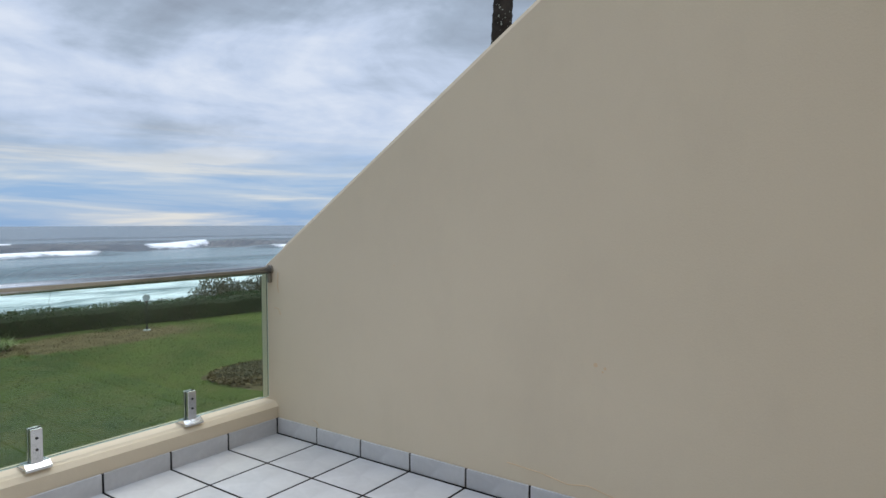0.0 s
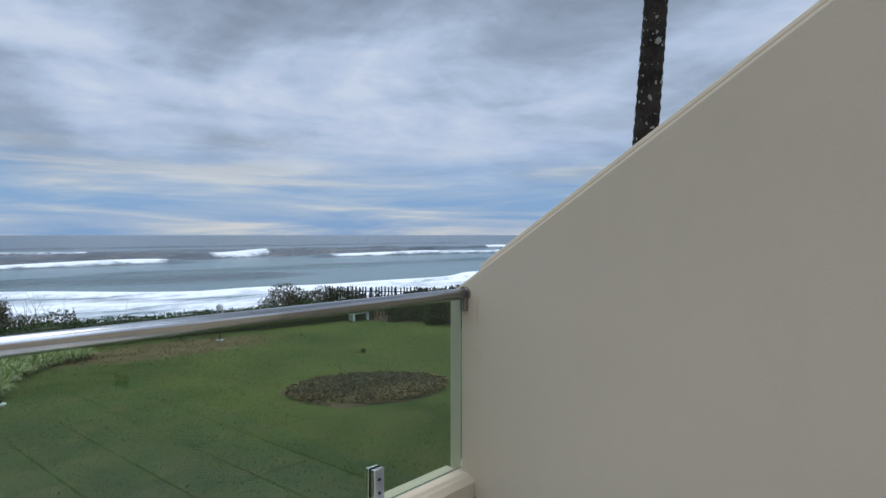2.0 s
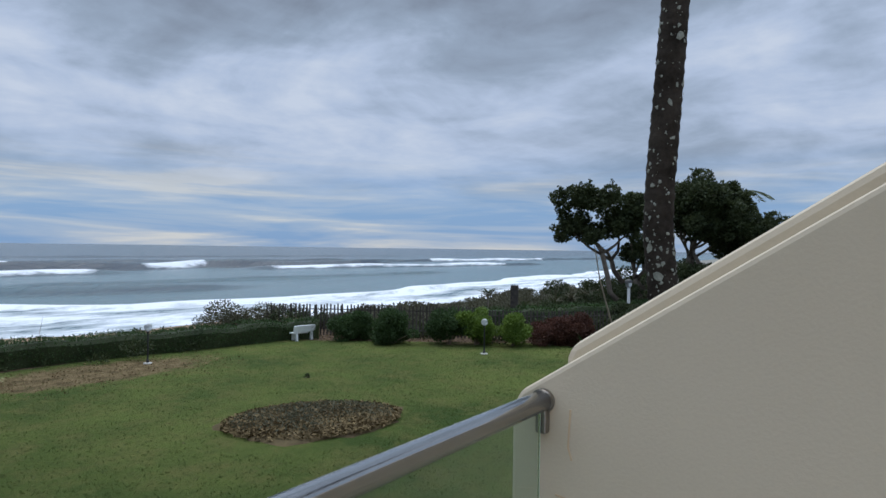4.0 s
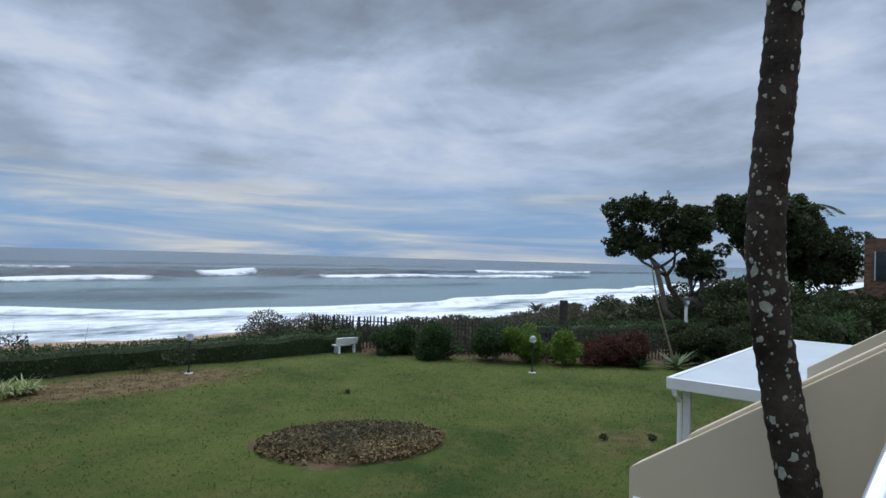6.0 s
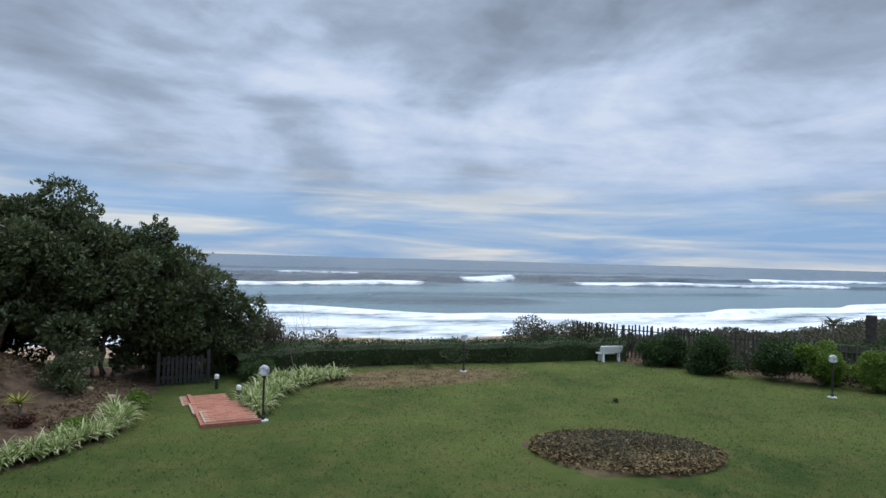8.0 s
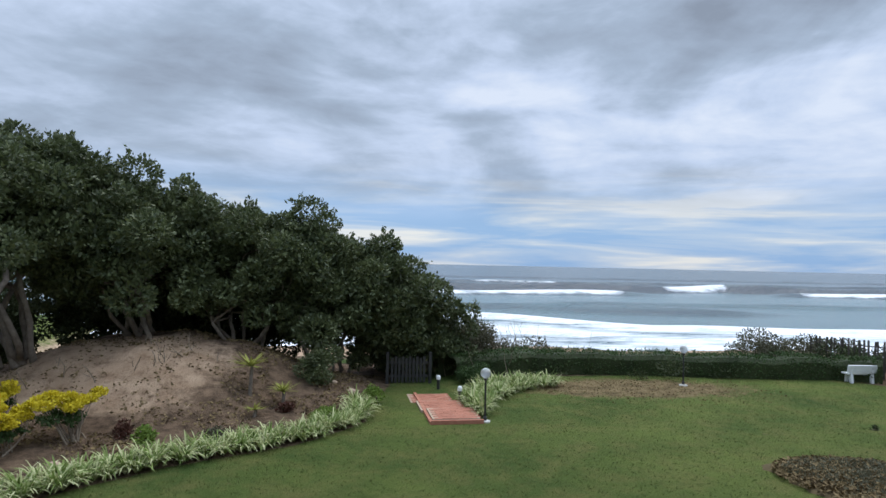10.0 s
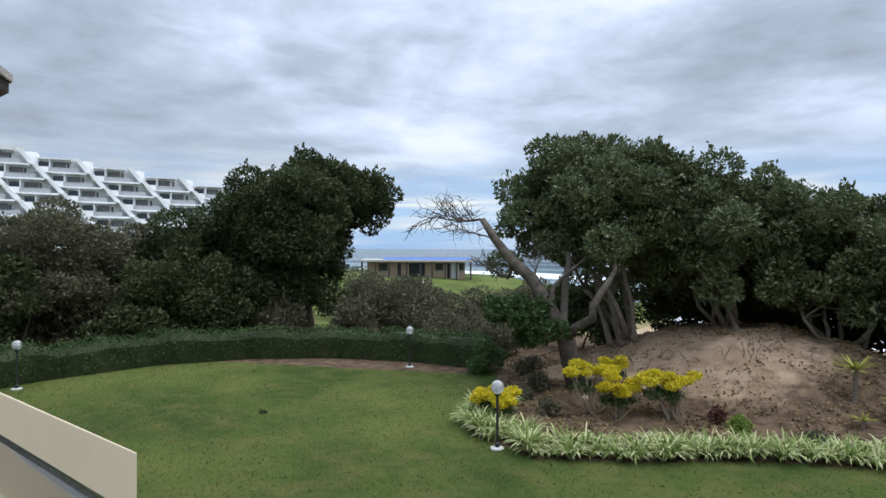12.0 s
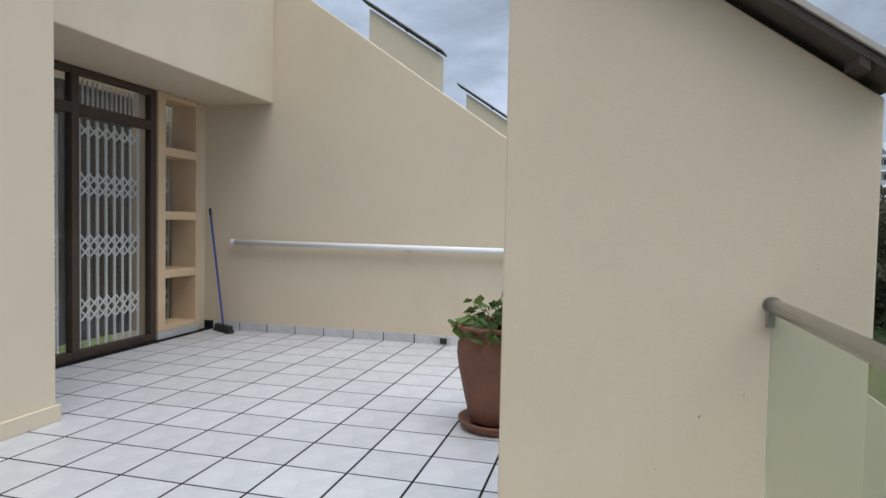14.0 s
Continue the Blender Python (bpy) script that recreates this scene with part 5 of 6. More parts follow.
# lawn lamps
def lawn_lamp(x, y, h=1.17):
    z = gz(x, y)
    root = thing("garden_lamp", "black post lamp with a clear ribbed globe on the lawn", "lamp", pose(x, y, z), group="globe lamps on the lawn")
    part("base", lathe(bmesh.new(), [(0.14, -0.03), (0.14, 0.03), (0.10, 0.045)], 14), CONCRETE, root, "round concrete base")
    part("post", lathe(bmesh.new(), [(0.05, 0.045), (0.05, 0.12), (0.027, 0.14), (0.025, h - 0.12), (0.05, h - 0.10), (0.06, h - 0.05)], 12), BLACK_PAINT, root)
    r = 0.135
    part("globe", lathe(bmesh.new(), [(0.055, h - 0.05)] + [(r * math.sin(a), h + 0.075 - r * math.cos(a)) for a in np.linspace(0.45, 3.05, 12)], 18), GLOBE, root, "clear globe", smooth=True)
    for k in range(5):
        part("louvre", lathe(bmesh.new(), [(0.072, h - 0.005 + 0.034 * k), (0.045, h + 0.012 + 0.034 * k), (0.044, h + 0.014 + 0.034 * k), (0.072, h - 0.003 + 0.034 * k)], 14), WHITE_PAINT, root, "white louvre ring")
    part("cap", lathe(bmesh.new(), [(0.06, h + 0.165), (0.05, h + 0.185), (0.01, h + 0.20)], 12), WHITE_PAINT, root)


for x, y in ((10.2, 20.0), (19.35, 12.1), (-9.15, 10.15), (2.15, 15.72), (-16.3, 15.35), (-22.4, 5.7)):
    lawn_lamp(x, y)

# bench
bench = thing("garden_bench", "white concrete garden bench on the lawn", "bench", pose(17.3, 20.1, GROUND, 0, 0, -8) @ Matrix.Scale(0.76, 4))
part("seat", boxed(-0.72, 0.72, -0.05, 0.36, 0.40, 0.48, 0.015), WHITE_PAINT, bench)
bm = boxed(-0.72, 0.72, -0.03, 0.04, 0.0, 0.38, 0.015)
bmesh.ops.transform(bm, matrix=Matrix.Translation((0, -0.08, 0.50)) @ Matrix.Rotation(radians(14), 4, "X"), verts=bm.verts)
part("backrest", bm, WHITE_PAINT, bench)
for x in (-0.5, 0.5):
    part("leg", prism([(-0.16, 0.0), (-0.02, 0.0), (0.02, 0.25), (0.16, 0.25), (0.24, 0.0), (0.36, 0.0), (0.32, 0.40), (-0.12, 0.40)], x - 0.06, x + 0.06), WHITE_PAINT, bench)
    part("back_post", prism([(-0.13, 0.40), (-0.04, 0.40), (-0.10, 0.82), (-0.17, 0.82)], x - 0.05, x + 0.05), WHITE_PAINT, bench)

# round bed of dead mulch on the lawn
mulch = thing("mulch_bed", "oval bed of brown leaf mulch cut into the lawn", "flower bed", pose(8.85, 10.30, GROUND, 0, 0, -26))
bm = bmesh.new()
rings = []
for k, (s, zz) in enumerate(((1.06, -0.02), (1.0, 0.02), (0.85, 0.05), (0.5, 0.07), (0.05, 0.08))):
    ring = []
    for j in range(40):
        a = 2 * math.pi * j / 40
        w = s * (1 + 0.06 * math.sin(3 * a + 0.7) + 0.06 * math.sin(5 * a) + 0.05 * math.sin(9 * a + 1) + 0.03 * math.sin(17 * a))
        ring.append(bm.verts.new((2.05 * w * math.cos(a), 1.5 * w * math.sin(a), zz + 0.02 * math.sin(j * 2.1 + k))))
    rings.append(ring)
for a, b in zip(rings, rings[1:]):
    for j in range(40):
        bm.faces.new((a[j], a[(j + 1) % 40], b[(j + 1) % 40], b[j]))
bm.faces.new(rings[-1])
SOIL = material("dark_soil", (0.05, 0.036, 0.022), (0.13, 0.10, 0.05), 0.95, 2.2, 0.9, 22, spec=0.1)
part("soil", bm, SOIL, mulch, smooth=True)
rng = np.random.default_rng(77)
a, r = rng.uniform(0, 6.28, 9000), np.sqrt(rng.random(9000)) * 1.03
keep = np.sin(a * 2 + 3 * r) + rng.normal(size=9000) * 0.8 > -0.6
c = np.column_stack([2.05 * r * np.cos(a), 1.5 * r * np.sin(a), 0.06 + 0.05 * rng.random(9000)])[keep]
leaves_mesh("litter", c, rng.normal(size=c.shape) * np.array([1, 1, 0.5]), 0.10, 0.06, LEAF_LITTER, mulch)
a, r = rng.uniform(0, 6.28, 5200), np.sqrt(rng.random(5200)) * 0.97
c = np.column_stack([2.0 * r * np.cos(a), 1.45 * r * np.sin(a), 0.09 + 0.04 * rng.random(5200)])
c = c[(c[:, 1] > -0.35 + 0.3 * np.sin(3 * c[:, 0]) + rng.normal(size=5200) * 0.35)]
leaves_mesh("weed_cover", c, rng.normal(size=c.shape) + np.array([0, 0, 1]), 0.07, 0.035, LEAF_GREY, mulch)

# dry litter strip before the hedge, and on the planting beds
def litter(name, label, xs, ys, n, seed, mat, size=(0.09, 0.055), mask=None):
    rng = np.random.default_rng(seed)
    x, y = rng.uniform(*xs, n), rng.uniform(*ys, n)
    if mask is not None:
        k = mask(x, y) > rng.random(n)
        x, y = x[k], y[k]
    c = np.column_stack([x, y, ground_height(x, y) + 0.02])
    ob = leaves_mesh(name, c, rng.normal(size=c.shape) * np.array([1, 1, 0.35]), size[0], size[1], mat, None, 0.2, seed)
    return tagged(ob, label, "leaf litter", kind="stuff")


litter("leaf_litter", "dry brown leaves scattered before the hedge", (4, 13), (16.5, 21.5), 3000, 90, LEAF_LITTER, (0.06, 0.04), mask=zone_dry)
litter("leaf_litter", "dry leaves and twigs scattered over the sandy bed", (-14, 0.5), (11, 22), 26000, 91, LEAF_LITTER, mask=lambda x, y: 0.75 * (inside(x, y, BED) > 0.4) * (1 - 0.7 * zone_sand(x, y)) * (np.sin(2.1 * x + 1.3 * y) * np.sin(1.7 * y - 0.9 * x) > -0.25))
litter("leaf_litter", "dry leaves under the shrubs by the fence", (16, 28), (6, 22), 7000, 92, LEAF_LITTER, mask=lambda x, y: 0.8 * zone_soil(x, y))

# dark weed tufts on the lawn
for i, (x, y, r) in enumerate(((13.15, 6.35, 0.16), (14.0, 5.5, 0.17), (12.1, 14.1, 0.14), (-15.05, 8.7, 0.14))):
    shrub("weed_tuft", "small dark weed tuft growing in the lawn", x, y, r, 0.14, 700 + i, LEAF_DARK, 700, (0.06, 0.025), "weed", 8)

# grass blades over the lawn
def lawn_blades():
    rng = np.random.default_rng(101)
    n = 95000
    y = 3.0 + 19 * rng.random(n) ** 1.35
    x = rng.uniform(-23, 24, n)
    free = (inside(x, y, BED) < 0.02) & (zone_soil(x, y) < 0.4) & (((x - 8.65) / 2.2) ** 2 + ((y - 10.05) / 1.9) ** 2 > 1) & (zone_dry(x, y) < rng.random(n))
    free &= ~((x > 0.2) & (x < 2.2) & (y > 15.4) & (y < 20))
    x, y = x[free], y[free]
    c = np.column_stack([x, y, ground_height(x, y) + 0.015])
    ob = leaves_mesh("grass", c, rng.normal(size=c.shape) * 0.75 + np.array([0, 0, 0.7]), 0.075, 0.014, LEAF_GRASS, None, 0.1, 4)
    tagged(ob, "short green blades of the mown lawn", "grass", kind="stuff")


LEAF_GRASS = leaf_material("grass_blade", (0.042, 0.075, 0.016), (0.14, 0.16, 0.048))
lawn_blades()

# striped border plants
def blade_plant(seed, n=32, length=0.5):
    rng = np.random.default_rng(seed)
    root = thing("spider_plant", "tuft of arching cream-striped leaves edging the bed", "plant", group="striped border plants")
    for name, mat, k0 in (("cream_foliage", LEAF_CREAM, 0), ("green_foliage", LEAF_BLADE, 1)):
        bm = bmesh.new()
        for i in range(n):
            a = rng.uniform(0, 6.28)
            ln_ = length * rng.uniform(0.6, 1.15)
            out = rng.uniform(0.45, 1.0)
            w = 0.015 * rng.uniform(0.8, 1.3)
            d, s = Vector((math.cos(a), math.sin(a), 0)), Vector((-math.sin(a), math.cos(a), 0))
            prev = None
            for t in (0, 0.35, 0.65, 0.85, 1.0):
                p = d * (ln_ * out * t) + Vector((0, 0, ln_ * (1.25 * t - 1.05 * t * t * out)))
                ww = w * (1 - t) ** 0.5 + 0.001
                row = (bm.verts.new(p - s * ww), bm.verts.new(p + s * ww))
                if prev:
                    bm.faces.new((prev[0], prev[1], row[1], row[0]))
                prev = row
        part(name, bm, mat, root)
    return root


def along(line, step):
    out, carry = [], 0.0
    for (x0, y0), (x1, y1) in zip(line, line[1:]):
        L = math.hypot(x1 - x0, y1 - y0)
        t = carry
        while t < L:
            out.append((x0 + (x1 - x0) * t / L, y0 + (y1 - y0) * t / L))
            t += step
        carry = t - L
    return out


seeds = [blade_plant(s) for s in (1, 2, 3)]
rng = np.random.default_rng(55)
EDGE = [(-11.2, 12.6), (-10.75, 11.3), (-10.15, 10.75), (-9.3, 10.4)]
EDGE2 = [(-8.75, 10.35), (-8.2, 10.3), (-6.7, 11.35), (-4.9, 12.95), (-2.35, 14.35), (-1.0, 16.0), (-0.85, 17.4)]
spots = along(EDGE, 0.24) + along([(x - 0.05, y + 0.33) for x, y in EDGE], 0.28) + along(EDGE2, 0.25) + along([(x - 0.22, y + 0.3) for x, y in EDGE2], 0.3)
spots += along([(x + 0.3, y + 0.6) for x, y in EDGE], 0.34)
spots += along([(2.2, 16.3), (2.75, 18.0), (3.9, 19.3), (5.8, 20.3)], 0.27) + along([(2.1, 16.9), (2.5, 18.4), (3.6, 19.8), (5.6, 20.7)], 0.3) + along([(2.2, 18.0), (3.2, 20.1), (5.0, 20.9)], 0.36)
for i, (x, y) in enumerate(spots):
    x, y = x + rng.normal() * 0.05, y + rng.normal() * 0.05
    m = pose(x, y, gz(x, y) - 0.01, 0, 0, rng.uniform(0, 360))
    if i < 3:
        seeds[i].matrix_basis = m
    else:
        copy_thing(seeds[i % 3], m @ Matrix.Scale(rng.uniform(0.9, 1.35), 4))

# yellow-topped shrubs
def yellow_shrub(x, y, r, h, seed):
    z = gz(x, y)
    root = thing("yellow_shrub", "golden yellow leafy shrub on bare stems in the bed", "shrub", pose(x, y, z - 0.03), group="golden shrubs in the bed")
    rng = np.random.default_rng(seed)
    top = []
    for i in range(int(22 * r)):
        a, q = rng.uniform(0, 6.28), math.sqrt(rng.random()) * r
        s = rng.uniform(0.13, 0.22)
        top.append((q * math.cos(a), q * math.sin(a), h * rng.uniform(0.78, 1.0), s, s, s * 0.6))
    bm = bmesh.new()
    for i, c in enumerate(top):
        limb(bm, (rng.normal() * 0.08, rng.normal() * 0.08, 0), c[:3], 0.02, 0.008, seed + i, 5, 0.1, 5)
    part("stalk", bm, TWIG, root)
    c, w = clump_points(top, 900, seed, 0.6)
    leaves_mesh("yellow_foliage", c, w, 0.065, 0.04, LEAF_YELLOW, root, 0.2, seed)
    low = [(t[0] * 0.8, t[1] * 0.8, t[2] * 0.62, t[3], t[4], t[5]) for t in top[::2]]
    c, w = clump_points(low, 420, seed + 1, 0.8)
    leaves_mesh("green_foliage", c, w, 0.07, 0.04, LEAF_HEDGE, root, 0.2, seed)


for x, y, r, h, s in ((-8.95, 14.0, 0.62, 1.15, 61), (-8.2, 13.9, 0.45, 0.85, 62), (-7.15, 14.5, 0.78, 0.98, 63), (-10.15, 11.75, 0.62, 0.72, 64), (-9.1, 15.6, 0.3, 1.0, 65)):
    yellow_shrub(x, y, r, h, s)

# rosette plants
def rosette(name, label, x, y, n, length, width, mat, seed, lift=0.0, up=0.5, trunk=True):
    rng = np.random.default_rng(seed)
    z = gz(x, y)
    root = thing(name, label, "plant", pose(x, y, z))
    if lift:
        part("stem", tube(bmesh.new(), [(0, 0, -0.05), (0.03, 0.02, lift)], [0.05, 0.04], 8), WOOD, root)
    for i in range(n):
        a = i * 2.399 + rng.normal() * 0.1
        e = rng.uniform(-0.15, 1.35) * up + 0.2
        d = Vector((math.cos(a) * math.cos(e), math.sin(a) * math.cos(e), math.sin(e)))
        s = Vector((-math.sin(a), math.cos(a), 0))
        u = d.cross(s)
        ln_ = length * rng.uniform(0.75, 1.1)
        bm = bmesh.new()
        rows = []
        for t in (0, 0.3, 0.7, 1.0):
            p = d * ln_ * t + Vector((0, 0, lift - 0.12 * ln_ * t * t))
            w = width * (1 - t) ** 0.7 * (0.7 + 0.6 * min(1, t * 3)) + 0.001
            rows.append((bm.verts.new(p - s * w), bm.verts.new(p - u * w * 0.35), bm.verts.new(p + s * w)))
        for p, q in zip(rows, rows[1:]):
            bm.faces.new((p[0], p[1], q[1], q[0])); bm.faces.new((p[1], p[2], q[2], q[1]))
        part("leaf", bm, mat, root)
    return root


LEAF_AGAVE = leaf_material("agave_leaf", (0.10, 0.15, 0.08), (0.26, 0.30, 0.15))
LEAF_SPIKY = leaf_material("spiky_leaf", (0.17, 0.20, 0.04), (0.42, 0.40, 0.09))
rosette("yucca", "yellow-green spiky yucca on the sandy mound", -3.85, 16.9, 38, 0.62, 0.03, LEAF_SPIKY, 71, 0.75)
rosette("yucca", "smaller spiky yucca on the sandy mound", -3.0, 16.7, 28, 0.50, 0.028, LEAF_SPIKY, 72, 0.35)
rosette("yucca", "low spiky yucca by the mound", -3.6, 15.9, 22, 0.35, 0.02, LEAF_SPIKY, 73, 0.15)
rosette("agave", "large striped agave before the fence", 24.5, 8.6, 30, 1.15, 0.06, LEAF_AGAVE, 74, 0.1)
rosette("agave", "dark green agave before the fence", 25.6, 7.4, 26, 1.0, 0.06, LEAF_HEDGE, 75, 0.1)
rosette("agave", "dark green agave beside the striped one", 23.6, 9.7, 24, 0.95, 0.06, LEAF_HEDGE, 76, 0.1)
for i, (x, y, r, h, mat) in enumerate(((-2.2, 18.4, 0.75, 0.95, LEAF_TREE), (-0.6, 17.9, 0.35, 0.5, LEAF_LIME), (-9.7, 13.2, 0.35, 0.5, LEAF_GREY), (-5.6, 14.2, 0.3, 0.35, LEAF_LIME), (-4.3, 14.6, 0.35, 0.4, LEAF_GREY), (-1.9, 15.9, 0.4, 0.35, LEAF_LIME), (-11.2, 15.2, 0.4, 0.5, LEAF_GREY), (-10.9, 13.9, 0.3, 0.3, LEAF_GREY), (-6.3, 15.0, 0.25, 0.35, LEAF_RED), (-2.9, 16.4, 0.3, 0.3, LEAF_RED), (2.9, 20.6, 0.7, 0.6, LEAF_HEDGE), (-12.3, 16.4, 0.5, 0.6, LEAF_GREY))):
    shrub("bed_shrub", "small leafy shrub growing in the sandy bed", x, y, r, h, 200 + i, mat, 300, (0.08, 0.04))
for i, (x, y, s) in enumerate(((-11.0, 13.0, 0.22), (-7.0, 13.2, 0.13), (-1.2, 18.7, 0.14), (-0.5, 18.9, 0.12), (-1.7, 18.6, 0.1), (-9.6, 14.9, 0.12))):
    bm = bmesh.new()
    bmesh.ops.create_icosphere(bm, subdivisions=2, radius=s)
    for v in bm.verts:
        v.co *= 1 + 0.25 * noise.noise(v.co * 9 + Vector((i, 0, 0)))
        v.co.z *= 0.6
    rk = link("rock", bm, STONE, smooth=True)
    rk.location = (x, y, gz(x, y) + 0.3 * s)
    tagged(rk, "orange-brown sandstone rock lying in the bed", "rock", group="rocks in the bed")
for i in range(16):
    a = np.random.default_rng(300 + i)
    x, y = a.uniform(-9.5, -4.5), a.uniform(16.2, 18.6)
    bm = bmesh.new()
    limb(bm, (0, 0, -0.05), (a.normal() * 0.15, a.normal() * 0.15, a.uniform(0.2, 0.5)), 0.015, 0.006, i, 4, 0.1, 5)
    limb(bm, (0, 0, 0.1), (a.normal() * 0.2, a.normal() * 0.2, a.uniform(0.2, 0.4)), 0.01, 0.005, i + 50, 4, 0.1, 5)
    tw = link("dead_stick", bm, TWIG)
    tw.location = (x, y, gz(x, y))
    tagged(tw, "short dead stick standing in the sand", "stick", group="dead sticks on the mound")

# gate and small path lights
gate2 = thing("garden_gate", "wooden picket gate under the trees, blackened for their shade", "gate", pose(0.75, 20.9, GROUND))
# black on the wooden gate stands in for the shade of the trees
for k in range(10):
    part("picket", boxed(-0.6 + 0.12 * k, -0.52 + 0.12 * k, -0.015, 0.015, 0.03, 0.85 + 0.05 * (k % 2)), BLACK_PAINT, gate2)
for z in (0.2, 0.65):
    part("cross_rail", boxed(-0.65, 0.65, 0.016, 0.05, z, z + 0.09), BLACK_PAINT, gate2)
for x in (-0.72, 0.72):
    part("gate_post", boxed(x - 0.05, x + 0.05, -0.05, 0.05, -0.03, 1.05, 0.01), BLACK_PAINT, gate2)
for x, y in ((1.95, 18.1), (1.6, 19.9)):
    bl = thing("path_light", "short black bollard light with a white top", "lamp", pose(x, y, GROUND), group="bollard lights by the path")
    part("stem", lathe(bmesh.new(), [(0.05, -0.02), (0.05, 0.30), (0.06, 0.31)], 10), BLACK_PAINT, bl)
    part("lens", lathe(bmesh.new(), [(0.065, 0.31), (0.07, 0.40), (0.05, 0.44), (0.01, 0.45)], 12), WHITE_PAINT, bl)

# main hedge along the sea side, shrubs and fence
hedge("hedge", "long clipped dark hedge between the lawn and the dunes", [(2.2, 21.6), (3.2, 22.4), (5.5, 22.75), (8.2, 22.6), (11.0, 22.1), (13.6, 21.45), (16.9, 21.0), (18.2, 20.2)], 1.0, 0.80, 51, LEAF_HEDGE)
for i, (x, y, r, h, mat, lab) in enumerate(((18.95, 18.6, 1.0, 1.2, LEAF_HEDGE, "rounded dark green shrub before the fence"), (19.1, 16.5, 1.1, 1.25, LEAF_HEDGE, "rounded dark green shrub dotted with pale flowers"), (20.5, 14.6, 0.95, 1.45, LEAF_HEDGE, "clipped green shrub before the fence"), (21.1, 13.6, 0.9, 1.4, LEAF_LIME, "clipped green shrub with a bright top"), (21.9, 12.3, 0.8, 1.5, LEAF_LIME, "bright green ball-shaped shrub before the fence"), (23.1, 11.1, 1.0, 1.3, LEAF_RED, "dark copper-leaved shrub before the fence"), (23.9, 10.3, 0.9, 1.2, LEAF_RED, "dark copper-leaved shrub beside the agave"), (26.4, 8.6, 1.3, 1.9, LEAF_DARK, "dark bush behind the agave"), (27.2, 6.6, 1.4, 1.9, LEAF_DARK, "dark bush by the fence"), (28.6, 4.6, 1.6, 1.8, LEAF_DARK, "dark bush by the fence"))):
    shrub("border_shrub", lab, x, y, r, h, 250 + i, mat, 330, (0.10, 0.05), count=26)


def picket_fence(line, h, label):
    root = thing("fence", label, "fence")
    me = None
    for (x, y) in along(line, 0.16):
        if me is None:
            ob = part("picket", boxed(-0.035, 0.035, -0.012, 0.012, 0, h, 0.006), FENCE_WOOD, root)
            me = ob.data
        else:
            ob = new("picket", me)
            ob.parent = root
        q = np.random.default_rng(int(abs(x * 977 + y * 313)))
        ob.matrix_basis = pose(x, y, gz(x, y) - 0.03 - 0.08 * q.random(), q.normal() * 1.0, q.normal() * 1.2, -50)
    for (x0, y0), (x1, y1) in zip(line, line[1:]):
        for z in (0.3, h - 0.3):
            bm = bmesh.new()
            tube(bm, [(x0, y0, gz(x0, y0) + z), (x1, y1, gz(x1, y1) + z)], 0.03, 4)
            part("rail", bm, FENCE_WOOD, root)


picket_fence([(17.4, 22.6), (19.2, 20.3), (20.7, 17.5), (22.6, 14.6)], 1.5, "dark weathered picket fence behind the shrubs")
picket_fence([(22.6, 14.6), (24.6, 12.0), (27.6, 9.2), (31.0, 7.0)], 1.35, "grey weathered picket fence towards the houses")

# dune scrub beyond the hedges
def scrub(name, label, places, seed, mat, leaf=(0.13, 0.05), per=90, size=0.5):
    rng = np.random.default_rng(seed)
    cl = []
    for x, y, spread, top, n in places:
        for _ in range(n):
            px, py = x + rng.normal() * spread, y + rng.normal() * spread * 0.6
            s = size * rng.uniform(0.6, 1.3)
            cl.append((px, py, gz(px, py) + rng.uniform(0.2, 1.0) * top, s * 1.2, s * 1.2, s * 0.8))
    c, w = clump_points(cl, per, seed, 0.5)
    tagged(leaves_mesh(name, c, w, leaf[0], leaf[1], mat, None, 0.2, seed), label, "scrub", kind="stuff")


scrub("dune_scrub", "brown wind-cut scrub on the dune beyond the hedge", [(3.2, 23.6, 0.8, 1.5, 34), (4.6, 24.4, 0.9, 0.8, 22), (17.0, 23.8, 1.0, 1.1, 26)], 401, LEAF_GREY)
scrub("dune_scrub", "dark green scrub on the dune beyond the hedge", [(9, 23.9, 2.0, 0.25, 34), (13.0, 23.2, 2.0, 0.45, 40), (19.0, 22.6, 1.2, 0.95, 26), (3.4, 24.2, 1.0, 0.6, 20)], 402, LEAF_DARK, size=0.38)
scrub("dune_scrub", "dark green thicket beyond the fence", [(25.5, 17, 2.0, 0.1, 40), (29.5, 13.5, 2.0, 0.2, 46), (35, 14, 2.6, 0.4, 50), (35, 7, 2.0, 2.1, 80), (39, 9.5, 2.4, 2.7, 90), (44, 14, 3.5, 1.5, 60), (37.5, 4.5, 1.6, 2.4, 60), (33, 3.5, 1.6, 0.9, 40)], 403, LEAF_DARK, (0.2, 0.09), 70, 0.6)
scrub("dune_scrub", "grey scrub on the slope above the beach", [(23, 21, 1.8, 0.15, 60), (31, 20, 2.6, 0.2, 60), (27, 22, 2.4, 0.3, 60), (38, 20, 3, 0.3, 60), (46, 22, 5, 0.5, 60), (55, 12, 5, 1.0, 60)], 404, LEAF_GREY, (0.2, 0.09), 60, 0.6)
cs = []
rng = np.random.default_rng(405)
bm = bmesh.new()
for i in range(150):
    x, y = 3.0 + rng.normal() * 1.4, 24.0 + rng.normal() * 0.9
    limb(bm, (x, y, gz(x, y)), (x + rng.normal() * 0.4, y + rng.normal() * 0.3, gz(x, y) + rng.uniform(0.9, 2.1)), 0.014, 0.004, 500 + i, 4, 0.1, 3)
